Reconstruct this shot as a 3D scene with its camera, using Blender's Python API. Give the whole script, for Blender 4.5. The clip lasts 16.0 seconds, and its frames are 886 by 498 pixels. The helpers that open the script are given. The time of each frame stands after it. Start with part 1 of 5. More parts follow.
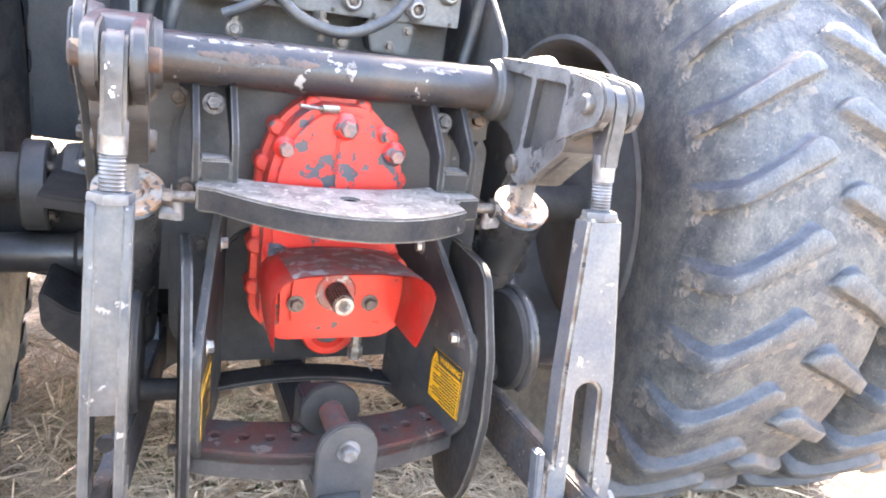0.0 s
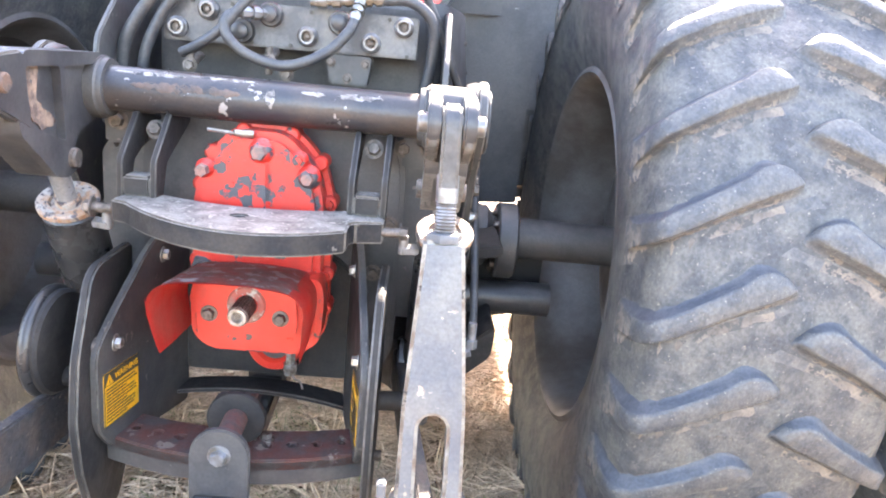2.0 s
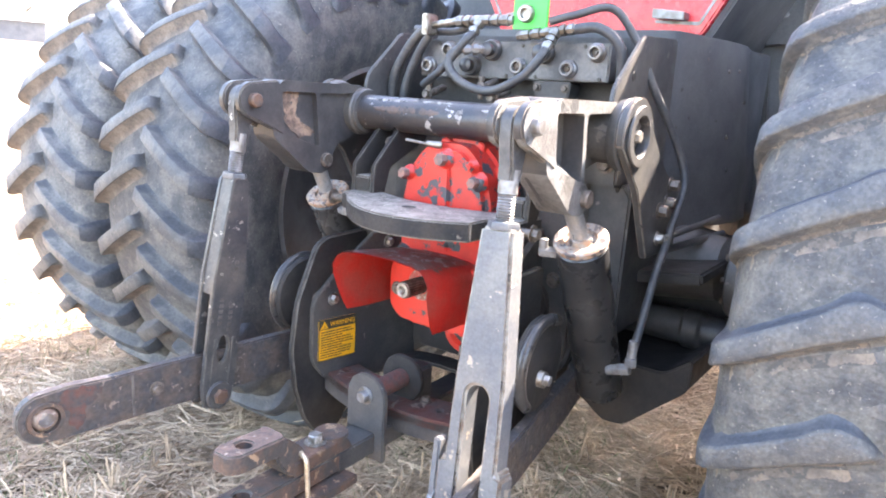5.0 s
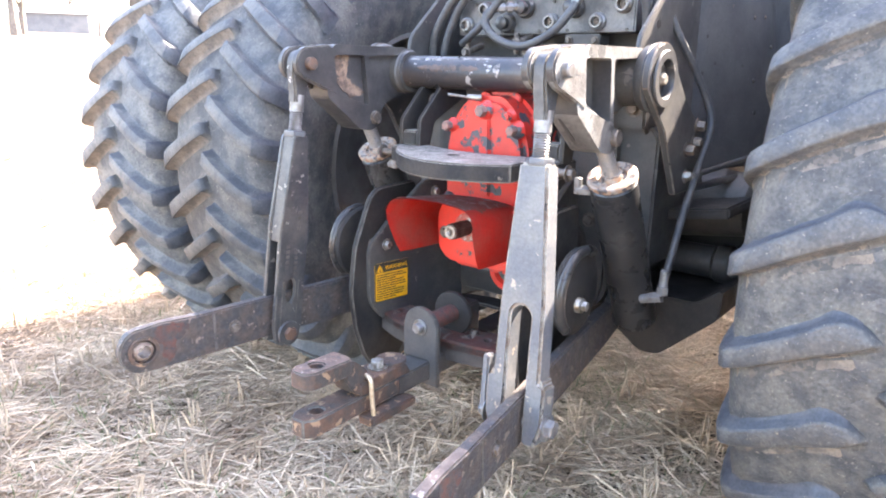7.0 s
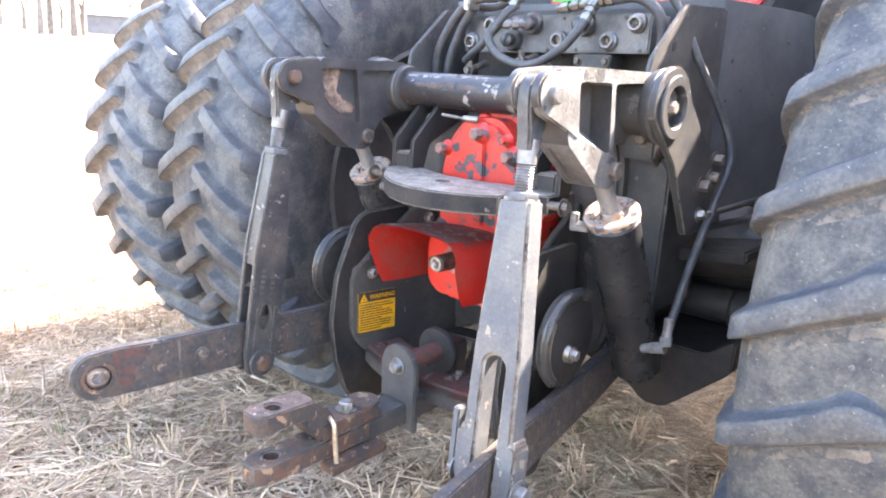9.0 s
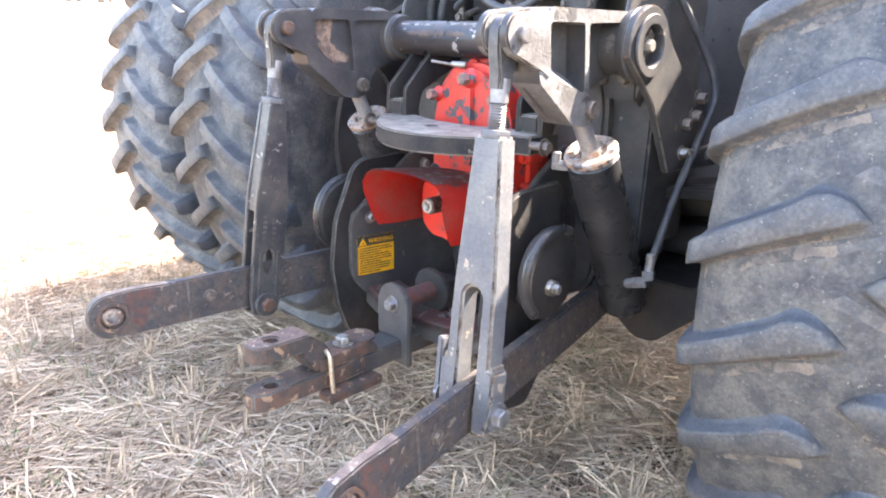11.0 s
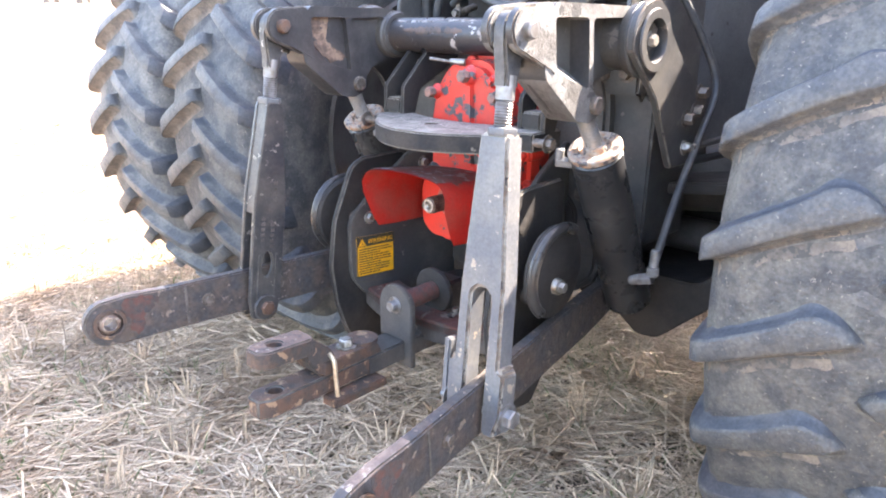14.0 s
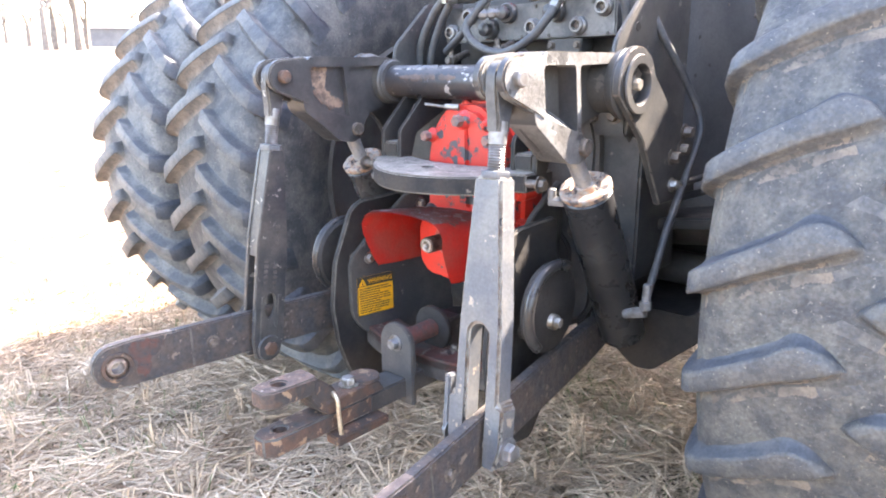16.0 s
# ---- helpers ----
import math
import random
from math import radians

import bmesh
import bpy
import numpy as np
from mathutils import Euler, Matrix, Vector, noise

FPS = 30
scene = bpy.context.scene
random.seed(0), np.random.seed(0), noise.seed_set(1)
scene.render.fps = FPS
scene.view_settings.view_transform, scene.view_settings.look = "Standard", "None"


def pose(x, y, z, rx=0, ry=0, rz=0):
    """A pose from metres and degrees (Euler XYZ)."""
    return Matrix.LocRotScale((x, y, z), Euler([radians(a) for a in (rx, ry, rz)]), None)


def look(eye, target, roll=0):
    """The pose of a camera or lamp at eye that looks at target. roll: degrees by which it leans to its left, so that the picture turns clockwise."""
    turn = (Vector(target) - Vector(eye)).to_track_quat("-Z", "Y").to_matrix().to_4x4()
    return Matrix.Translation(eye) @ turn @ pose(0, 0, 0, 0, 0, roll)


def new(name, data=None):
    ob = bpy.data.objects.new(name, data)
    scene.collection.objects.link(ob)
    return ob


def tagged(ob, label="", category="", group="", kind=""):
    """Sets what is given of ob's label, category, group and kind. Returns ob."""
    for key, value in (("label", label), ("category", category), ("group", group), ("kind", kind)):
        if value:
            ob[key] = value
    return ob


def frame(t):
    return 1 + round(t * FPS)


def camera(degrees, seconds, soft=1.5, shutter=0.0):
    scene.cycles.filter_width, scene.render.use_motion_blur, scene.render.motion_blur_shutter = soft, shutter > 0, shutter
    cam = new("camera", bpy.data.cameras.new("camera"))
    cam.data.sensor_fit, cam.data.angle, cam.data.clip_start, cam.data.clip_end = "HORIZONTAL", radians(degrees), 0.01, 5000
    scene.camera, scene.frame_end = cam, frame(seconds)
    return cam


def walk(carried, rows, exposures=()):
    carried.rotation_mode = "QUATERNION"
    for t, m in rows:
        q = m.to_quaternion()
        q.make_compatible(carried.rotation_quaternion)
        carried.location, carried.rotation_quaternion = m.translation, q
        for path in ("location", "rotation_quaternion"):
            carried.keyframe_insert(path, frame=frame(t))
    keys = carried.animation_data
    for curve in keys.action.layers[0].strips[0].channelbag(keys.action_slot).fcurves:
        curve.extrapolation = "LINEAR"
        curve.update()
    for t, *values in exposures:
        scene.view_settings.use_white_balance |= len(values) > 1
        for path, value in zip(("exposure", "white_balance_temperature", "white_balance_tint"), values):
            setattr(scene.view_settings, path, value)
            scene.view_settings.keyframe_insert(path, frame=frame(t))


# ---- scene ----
cam = camera(63.5, 16.0, soft=2.0)
PATH = [
    (0, (-0.3143, -1.2095, 1.3513), (0.4158, 0.5590, 0.7687), 7.72),
    (0.5, (-0.1836, -1.2707, 1.3421), (0.4444, 0.5335, 0.7502), 10.88),
    (1, (-0.0277, -1.4128, 1.3533), (0.4000, 0.4613, 0.8010), 10.45),
    (1.5, (0.1446, -1.4093, 1.3503), (0.4269, 0.5001, 0.8263), 8.58),
    (2, (0.3253, -1.3318, 1.3637), (0.4144, 0.6001, 0.8538), 5.60),
    (2.5, (0.5035, -1.3697, 1.3480), (0.3536, 0.5669, 0.8716), 4.28),
    (3, (0.6669, -1.3881, 1.3716), (0.2010, 0.5003, 0.9057), 6.59),
    (3.5, (0.7355, -1.3165, 1.3682), (0.0629, 0.5142, 0.9254), 8.48),
    (4, (0.8363, -1.2764, 1.3495), (-0.0425, 0.4583, 0.8819), 7.64),
    (4.2, (0.8971, -1.2739, 1.3426), (-0.0814, 0.4078, 0.8796), 7.15),
    (6.3, (1.0881, -1.4075, 1.2966), (-0.1008, 0.1303, 0.8257), 1.72),
    (6.5, (1.1074, -1.4225, 1.2906), (-0.0913, 0.1016, 0.8002), 1.21),
    (7, (1.1269, -1.4489, 1.2846), (-0.0801, 0.0598, 0.7678), 0.80),
    (7.5, (1.1461, -1.4404, 1.2936), (-0.0979, 0.0444, 0.7959), 1.35),
    (8, (1.1332, -1.3735, 1.3059), (-0.1642, 0.0859, 0.8734), 2.78),
    (8.5, (1.0852, -1.2830, 1.2944), (-0.2089, 0.1751, 0.8482), 2.88),
    (9, (1.1247, -1.2435, 1.2995), (-0.1704, 0.2005, 0.8120), 2.68),
    (9.5, (1.2029, -1.2235, 1.2826), (-0.1499, 0.1556, 0.7651), 2.30),
    (10, (1.2586, -1.2281, 1.2805), (-0.1010, 0.1329, 0.7335), 1.98),
    (12.5, (1.2165, -1.2371, 1.2723), (-0.0767, 0.1447, 0.6256), -0.11),
    (13, (1.2050, -1.2342, 1.2697), (-0.0946, 0.1374, 0.6140), 0.18),
    (13.5, (1.2087, -1.2393, 1.2739), (-0.0855, 0.1448, 0.6341), 0.09),
    (14, (1.2085, -1.2476, 1.2778), (-0.0954, 0.1431, 0.6729), 0.37),
    (14.5, (1.2134, -1.2478, 1.2811), (-0.0958, 0.1412, 0.6838), -0.04),
    (15, (1.2232, -1.2565, 1.2886), (-0.0932, 0.1401, 0.7260), 0.05),
    (15.5, (1.2334, -1.2715, 1.2972), (-0.0839, 0.1374, 0.7685), 0.35),
    (16, (1.2419, -1.2829, 1.2986), (-0.0770, 0.1322, 0.7909), -0.75),
]
walk(cam, [(t, look(eye, target, roll)) for t, eye, target, roll in PATH], [(0, 4.40, 7500, 17), (1.5, 4.34, 7500, 17), (2.5, 4.22, 7450, 17), (4, 4.02, 7400, 17), (6.3, 3.92, 7250, 17), (8, 3.92, 7250, 17), (10, 3.84, 7250, 17), (12.5, 3.76, 7250, 17), (16, 3.84, 7250, 17)])

# ---- light: high sun ahead of the tractor, its cab shading the hitch ----
SUN = Vector((0.34, 0.95, 1.0)).normalized()
world = bpy.data.worlds.new("world")
scene.world = world
world.use_nodes = True
wn = world.node_tree.nodes
sky = wn.new("ShaderNodeTexSky")
sky.sky_type = "NISHITA"
sky.sun_disc = False
sky.sun_elevation = math.asin(SUN.z)
sky.sun_rotation = math.atan2(SUN.x, SUN.y)
sky.air_density, sky.dust_density = 1.0, 2.0
wn["Background"].inputs["Strength"].default_value = 0.15
world.node_tree.links.new(sky.outputs["Color"], wn["Background"].inputs["Color"])
sun = new("sun", bpy.data.lights.new("sun", "SUN"))
sun.data.energy, sun.data.angle, sun.data.color = 4.5, radians(0.6), (1.0, 0.95, 0.87)
sun.matrix_world = look(SUN * 30, (0, 0, 0))


# ---- materials ----
def material(name, base, rough=0.6, metal=0.0, second=None, amount=0.5, scale=12.0, grain=0.15, grain_scale=160.0,
             bump=0.15, bump_scale=90.0, chip=None, chip_at=0.62, chip_scale=14.0, chip_rough=0.5, island=0.0, obrand=0.0, spec=0.5):
    """base colour, patches of a second colour (dust, rust), fine grain, chips with a hard edge, relief."""
    m = bpy.data.materials.new(name)
    m.use_nodes = True
    n, k = m.node_tree.nodes, m.node_tree.links
    b = n["Principled BSDF"]
    geo = n.new("ShaderNodeTexCoord")

    def noise_tex(sc, detail=4.0, rough_=0.6):
        t = n.new("ShaderNodeTexNoise")
        t.inputs["Scale"].default_value, t.inputs["Detail"].default_value, t.inputs["Roughness"].default_value = sc, detail, rough_
        k.new(geo.outputs["Object"], t.inputs["Vector"])
        return t.outputs["Fac"]

    def ramp(fac, lo, hi):
        r = n.new("ShaderNodeMapRange")
        r.inputs["From Min"].default_value, r.inputs["From Max"].default_value = lo, hi
        k.new(fac, r.inputs["Value"])
        return r.outputs["Result"]

    def mix(fac, a, c, kind="MIX"):
        x = n.new("ShaderNodeMix")
        x.data_type, x.blend_type = "RGBA", kind
        for sock, v in ((0, fac), (6, a), (7, c)):
            if isinstance(v, (int, float)):
                x.inputs[sock].default_value = v
            elif isinstance(v, tuple):
                x.inputs[sock].default_value = (*v, 1)
            else:
                k.new(v, x.inputs[sock])
        return x.outputs[2]

    col = base
    if second:
        mid = 0.5 + (0.5 - amount) * 0.16
        f = ramp(noise_tex(scale, 6.0, 0.65), mid - 0.10, mid + 0.10)
        col = mix(f, base, second)
    g = ramp(noise_tex(grain_scale, 3.0), 0.3, 0.7)
    lo, hi = 1 - grain, 1 + grain
    gm = n.new("ShaderNodeMapRange")
    gm.inputs["To Min"].default_value, gm.inputs["To Max"].default_value = lo, hi
    k.new(g, gm.inputs["Value"])
    comb = n.new("ShaderNodeCombineColor")
    for i in range(3):
        k.new(gm.outputs["Result"], comb.inputs[i])
    col = mix(1.0, col, comb.outputs["Color"], "MULTIPLY")
    for strength, source, out in ((island, "ShaderNodeNewGeometry", "Random Per Island"), (obrand, "ShaderNodeObjectInfo", "Random")):
        if strength:
            q = n.new(source)
            mm = n.new("ShaderNodeMapRange")
            mm.inputs["To Min"].default_value, mm.inputs["To Max"].default_value = 1 - strength, 1 + strength
            k.new(q.outputs[out], mm.inputs["Value"])
            cc = n.new("ShaderNodeCombineColor")
            for i in range(3):
                k.new(mm.outputs["Result"], cc.inputs[i])
            col = mix(1.0, col, cc.outputs["Color"], "MULTIPLY")
    rsock = ramp(noise_tex(scale * 2.3, 4.0), 0.2, 0.8)
    rm = n.new("ShaderNodeMapRange")
    rm.inputs["To Min"].default_value, rm.inputs["To Max"].default_value = max(0.05, rough - 0.14), min(1.0, rough + 0.14)
    k.new(rsock, rm.inputs["Value"])
    if chip:
        cf = ramp(noise_tex(chip_scale, 5.0, 0.62), chip_at, chip_at + 0.012)
        col = mix(cf, col, chip)
    if isinstance(col, tuple):
        b.inputs["Base Color"].default_value = (*col, 1)
    else:
        k.new(col, b.inputs["Base Color"])
    k.new(rm.outputs["Result"], b.inputs["Roughness"])
    b.inputs["Metallic"].default_value = metal
    b.inputs["Specular IOR Level"].default_value = spec
    if bump:
        bp = n.new("ShaderNodeBump")
        bp.inputs["Strength"].default_value, bp.inputs["Distance"].default_value = bump, 0.004
        h = noise_tex(bump_scale, 5.0)
        k.new(h, bp.inputs["Height"])
        if chip:
            b2 = n.new("ShaderNodeBump")
            b2.inputs["Strength"].default_value, b2.inputs["Distance"].default_value, b2.invert = 0.6, 0.002, True
            k.new(cf, b2.inputs["Height"])
            k.new(bp.outputs["Normal"], b2.inputs["Normal"])
            k.new(b2.outputs["Normal"], b.inputs["Normal"])
        else:
            k.new(bp.outputs["Normal"], b.inputs["Normal"])
    return m


BLACK = material("black_paint", (0.034, 0.034, 0.036), 0.48, second=(0.068, 0.064, 0.059), amount=0.45, scale=7, chip=(0.12, 0.105, 0.095), chip_at=0.655, chip_scale=24)
BLACK_CLEAN = material("black_gloss_paint", (0.030, 0.030, 0.032), 0.38, second=(0.060, 0.057, 0.055), amount=0.35, scale=9)
GLOSS_BLACK = material("oiled_black_paint", (0.020, 0.020, 0.021), 0.30, second=(0.042, 0.039, 0.037), amount=0.38, scale=8, chip=(0.11, 0.10, 0.09), chip_at=0.69, chip_scale=30)
CHASSIS = material("oily_black_casting", (0.034, 0.033, 0.033), 0.6, second=(0.078, 0.07, 0.064), amount=0.5, scale=6, bump=0.4, bump_scale=60)
LINKGREY = material("worn_grey_steel", (0.085, 0.092, 0.105), 0.42, 0.2, second=(0.13, 0.13, 0.13), amount=0.55, scale=9, chip=(0.30, 0.25, 0.20), chip_at=0.633, chip_scale=24, bump=0.25)
ROD_EYE = material("black_forging", (0.030, 0.031, 0.034), 0.42, second=(0.075, 0.072, 0.07), amount=0.4, scale=16, chip=(0.45, 0.43, 0.40), chip_at=0.655, chip_scale=30, bump=0.3)
RUST = material("rusty_steel", (0.105, 0.058, 0.038), 0.75, 0.1, second=(0.046, 0.039, 0.036), amount=0.56, scale=19, chip=(0.26, 0.165, 0.10), chip_at=0.595, chip_scale=34, bump=0.5, bump_scale=120)
LINKBAR = material("worn_dark_link_bar", (0.036, 0.036, 0.040), 0.55, 0.1, second=(0.070, 0.053, 0.044), amount=0.44, scale=19, grain=0.32, grain_scale=90, chip=(0.17, 0.135, 0.11), chip_at=0.625, chip_scale=44, bump=0.6)
PANEL = material("dusty_black_panel", (0.050, 0.051, 0.055), 0.5, second=(0.090, 0.088, 0.088), amount=0.5, scale=3.5, bump=0.12, bump_scale=160, chip=(0.14, 0.135, 0.13), chip_at=0.70, chip_scale=60)
RED = material("flaking_red_paint", (0.56, 0.028, 0.018), 0.36, second=(0.43, 0.026, 0.018), amount=0.45, scale=13, chip=(0.048, 0.049, 0.056), chip_at=0.553, chip_scale=21, bump=0.2, grain=0.05)
RED_CLEAN = material("red_paint", (0.60, 0.034, 0.020), 0.36, second=(0.50, 0.040, 0.026), amount=0.4, scale=12, chip=(0.075, 0.060, 0.058), chip_at=0.635, chip_scale=24, bump=0.15, grain=0.06)
RED_SCUFF = material("scuffed_red_paint", (0.36, 0.085, 0.065), 0.5, second=(0.24, 0.15, 0.125), amount=0.6, scale=22, chip=(0.42, 0.37, 0.34), chip_at=0.56, chip_scale=36, bump=0.3)
RED_DUSTY = material("dusty_red_sheet", (0.50, 0.032, 0.022), 0.46, second=(0.40, 0.075, 0.055), amount=0.38, scale=9, chip=(0.20, 0.12, 0.10), chip_at=0.66, chip_scale=20, bump=0.2, grain=0.1)
CABRED = material("glossy_red_body", (0.55, 0.012, 0.022), 0.25, grain=0.04, bump=0.02)
GREEN = material("green_paint", (0.03, 0.42, 0.06), 0.45, grain=0.08, bump=0.1)
BOLT = material("zinc_bolt", (0.42, 0.41, 0.39), 0.4, 0.8, second=(0.2, 0.17, 0.13), amount=0.45, scale=60, bump=0.2)
DARKBOLT = material("grimy_bolt", (0.17, 0.14, 0.12), 0.55, 0.5, second=(0.07, 0.06, 0.05), amount=0.5, scale=60, bump=0.3)
CHROME = material("chrome_rod", (0.26, 0.26, 0.265), 0.34, 0.55, second=(0.28, 0.265, 0.25), amount=0.4, scale=30, bump=0.03)
CAPRING = material("flaking_cap_ring", (0.27, 0.245, 0.215), 0.6, second=(0.28, 0.15, 0.08), amount=0.45, scale=50, chip=(0.06, 0.05, 0.05), chip_at=0.550, chip_scale=60, bump=0.4)
REDBOLT = material("rusty_red_bolt", (0.24, 0.12, 0.095), 0.6, 0.2, second=(0.10, 0.085, 0.08), amount=0.5, scale=70, bump=0.3)
# Darker twin of CHASSIS: grease plus the shade on sheltered parts.
SHADEGRIME = material("greasy_shaded_black", (0.018, 0.017, 0.017), 0.7, second=(0.034, 0.030, 0.027), amount=0.45, scale=8, bump=0.5, bump_scale=60, spec=0.3)
DULLSTEEL = material("dull_zinc_fitting", (0.22, 0.22, 0.225), 0.5, 0.3, second=(0.12, 0.11, 0.10), amount=0.45, scale=40, bump=0.15)
STEEL = material("dull_bare_steel", (0.24, 0.24, 0.245), 0.42, 0.6, second=(0.13, 0.115, 0.10), amount=0.45, scale=40, bump=0.15)
RUBBER = material("dusty_tyre_rubber", (0.038, 0.040, 0.044), 0.62, second=(0.090, 0.087, 0.078), amount=0.48, scale=17, grain=0.30, grain_scale=150, bump=0.9, bump_scale=110, chip=(0.17, 0.155, 0.13), chip_at=0.645, chip_scale=140)
DUSTRUBBER = material("pale_dusty_tyre_rubber", (0.070, 0.072, 0.074), 0.70, second=(0.155, 0.146, 0.133), amount=0.42, scale=12, grain=0.28, grain_scale=120, bump=0.6, bump_scale=90, chip=(0.22, 0.20, 0.17), chip_at=0.66, chip_scale=110)
LUG = material("dusty_tread_rubber", (0.044, 0.047, 0.052), 0.55, second=(0.082, 0.080, 0.075), amount=0.46, scale=24, grain=0.28, grain_scale=150, bump=0.8, bump_scale=110, chip=(0.19, 0.175, 0.15), chip_at=0.655, chip_scale=130, obrand=0.10)
DUSTLUG = material("pale_dusty_tread_rubber", (0.070, 0.072, 0.075), 0.66, second=(0.150, 0.142, 0.130), amount=0.42, scale=14, grain=0.25, grain_scale=130, bump=0.6, bump_scale=90, chip=(0.22, 0.20, 0.17), chip_at=0.67, chip_scale=100, obrand=0.12)
MIDRUBBER = material("grey_dusty_tyre_rubber", (0.046, 0.048, 0.051), 0.66, second=(0.105, 0.099, 0.091), amount=0.42, scale=13, grain=0.28, grain_scale=130, bump=0.6, bump_scale=90, chip=(0.20, 0.18, 0.155), chip_at=0.66, chip_scale=110)
MIDLUG = material("grey_dusty_tread_rubber", (0.050, 0.052, 0.055), 0.62, second=(0.105, 0.100, 0.092), amount=0.42, scale=14, grain=0.25, grain_scale=130, bump=0.6, bump_scale=90, chip=(0.21, 0.19, 0.16), chip_at=0.67, chip_scale=100, obrand=0.12)
DARKRUBBER = material("dark_blue_black_rubber", (0.028, 0.033, 0.042), 0.55, second=(0.052, 0.055, 0.062), amount=0.4, scale=20, grain=0.2, bump=0.35, bump_scale=90)
EDGE = material("bare_worn_edge", (0.25, 0.235, 0.21), 0.45, 0.35, second=(0.13, 0.10, 0.08), amount=0.45, scale=26, chip=(0.05, 0.047, 0.045), chip_at=0.62, chip_scale=40, bump=0.3)
DULLEDGE = material("dull_worn_edge", (0.125, 0.113, 0.10), 0.5, 0.2, second=(0.06, 0.055, 0.05), amount=0.5, scale=22, bump=0.3)
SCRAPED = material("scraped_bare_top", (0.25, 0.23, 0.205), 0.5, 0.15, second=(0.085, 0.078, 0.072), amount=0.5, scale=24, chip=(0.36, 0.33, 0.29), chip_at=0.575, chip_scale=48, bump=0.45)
# Bare metal with the sun on the right arm put into its colour.
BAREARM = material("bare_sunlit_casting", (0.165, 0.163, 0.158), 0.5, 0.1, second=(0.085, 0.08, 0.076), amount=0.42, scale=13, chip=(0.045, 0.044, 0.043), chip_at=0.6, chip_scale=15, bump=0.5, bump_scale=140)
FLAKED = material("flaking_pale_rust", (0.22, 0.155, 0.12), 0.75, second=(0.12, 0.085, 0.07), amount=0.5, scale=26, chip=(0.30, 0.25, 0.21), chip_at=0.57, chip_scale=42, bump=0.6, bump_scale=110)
LUGDUST = material("brown_field_dust", (0.165, 0.138, 0.114), 0.88, second=(0.090, 0.082, 0.074), amount=0.5, scale=20, grain=0.3, bump=0.5, bump_scale=120, chip=(0.058, 0.058, 0.058), chip_at=0.512, chip_scale=38)
LITENDDUST = material("skylit_field_dust", (0.200, 0.168, 0.142), 0.88, second=(0.105, 0.094, 0.085), amount=0.45, scale=16, grain=0.25, bump=0.4, bump_scale=120)
HOSE = material("hose_rubber", (0.03, 0.032, 0.036), 0.5, second=(0.06, 0.058, 0.056), amount=0.4, scale=20, bump=0.1)
YELLOW = material("yellow_decal", (0.74, 0.34, 0.008), 0.42, second=(0.55, 0.28, 0.02), amount=0.35, scale=30, grain=0.06, bump=0.03)
INK = material("decal_ink", (0.03, 0.026, 0.02), 0.5, grain=0.1, bump=0)
RIM = material("wheel_rim_paint", (0.13, 0.125, 0.12), 0.5, second=(0.075, 0.066, 0.058), amount=0.5, scale=5, bump=0.2)
STRAW = material("dry_straw", (0.60, 0.46, 0.325), 0.7, second=(0.38, 0.27, 0.18), amount=0.5, scale=3, grain=0.12, bump=0, island=0.38)
SOIL = material("straw_covered_soil", (0.058, 0.039, 0.027), 0.9, second=(0.17, 0.126, 0.085), amount=0.5, scale=9, grain=0.4, grain_scale=45, bump=0.9, bump_scale=40)
BRASS = material("zinc_fitting", (0.33, 0.32, 0.30), 0.38, 0.85, second=(0.16, 0.14, 0.11), amount=0.5, scale=40, bump=0.1)
HANDLE = material("plated_handle", (0.62, 0.55, 0.42), 0.35, 0.7, second=(0.45, 0.36, 0.25), amount=0.4, scale=60, bump=0.05)
BARK = material("grey_bark", (0.12, 0.10, 0.085), 0.9, second=(0.17, 0.15, 0.13), amount=0.5, scale=3, bump=0.6, bump_scale=10)
SHEDWALL = material("grey_shed_cladding", (0.11, 0.115, 0.125), 0.6, second=(0.16, 0.16, 0.165), amount=0.5, scale=0.6, bump=0.05)
GLASS = material("dark_cab_glass", (0.03, 0.035, 0.04), 0.08, grain=0.02, bump=0)


# ---- mesh helpers ----
def finish(name, bm, mat, parent=None, label="", smooth=38.0, edge=None, top=None, dark=None):
    """One mesh object; edge is the metal of its worn bevels, top that of its scraped upper faces."""
    bmesh.ops.recalc_face_normals(bm, faces=bm.faces)
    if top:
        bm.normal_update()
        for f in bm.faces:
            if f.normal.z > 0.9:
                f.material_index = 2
    me = bpy.data.meshes.new(name)
    bm.to_mesh(me)
    bm.free()
    me.materials.append(mat)
    if edge or top or dark:
        me.materials.append(edge or mat)
    if top or dark:
        me.materials.append(top or mat)
    if dark:
        me.materials.append(dark)
    me.polygons.foreach_set("use_smooth", [True] * len(me.polygons))
    me.set_sharp_from_angle(angle=radians(smooth))
    ob = new(name, me)
    if parent:
        ob.parent = parent
        if parent.type == "EMPTY":
            ob.matrix_parent_inverse = Matrix.Translation(parent.location).inverted()
    if label:
        ob["label"] = label
    return ob


part = finish


def thing(name, at, label, category, group=""):
    ob = new(name)
    ob.empty_display_size = 0.05
    ob.location = at
    return tagged(ob, label, category, group)


def bevel(bm, width, segments=2, angle=35.0):
    es = [e for e in bm.edges if len(e.link_faces) == 2 and e.calc_face_angle(0) > radians(angle)]
    if es:
        bmesh.ops.bevel(bm, geom=es, offset=width, segments=segments, affect="EDGES", clamp_overlap=True, material=1)
    return bm


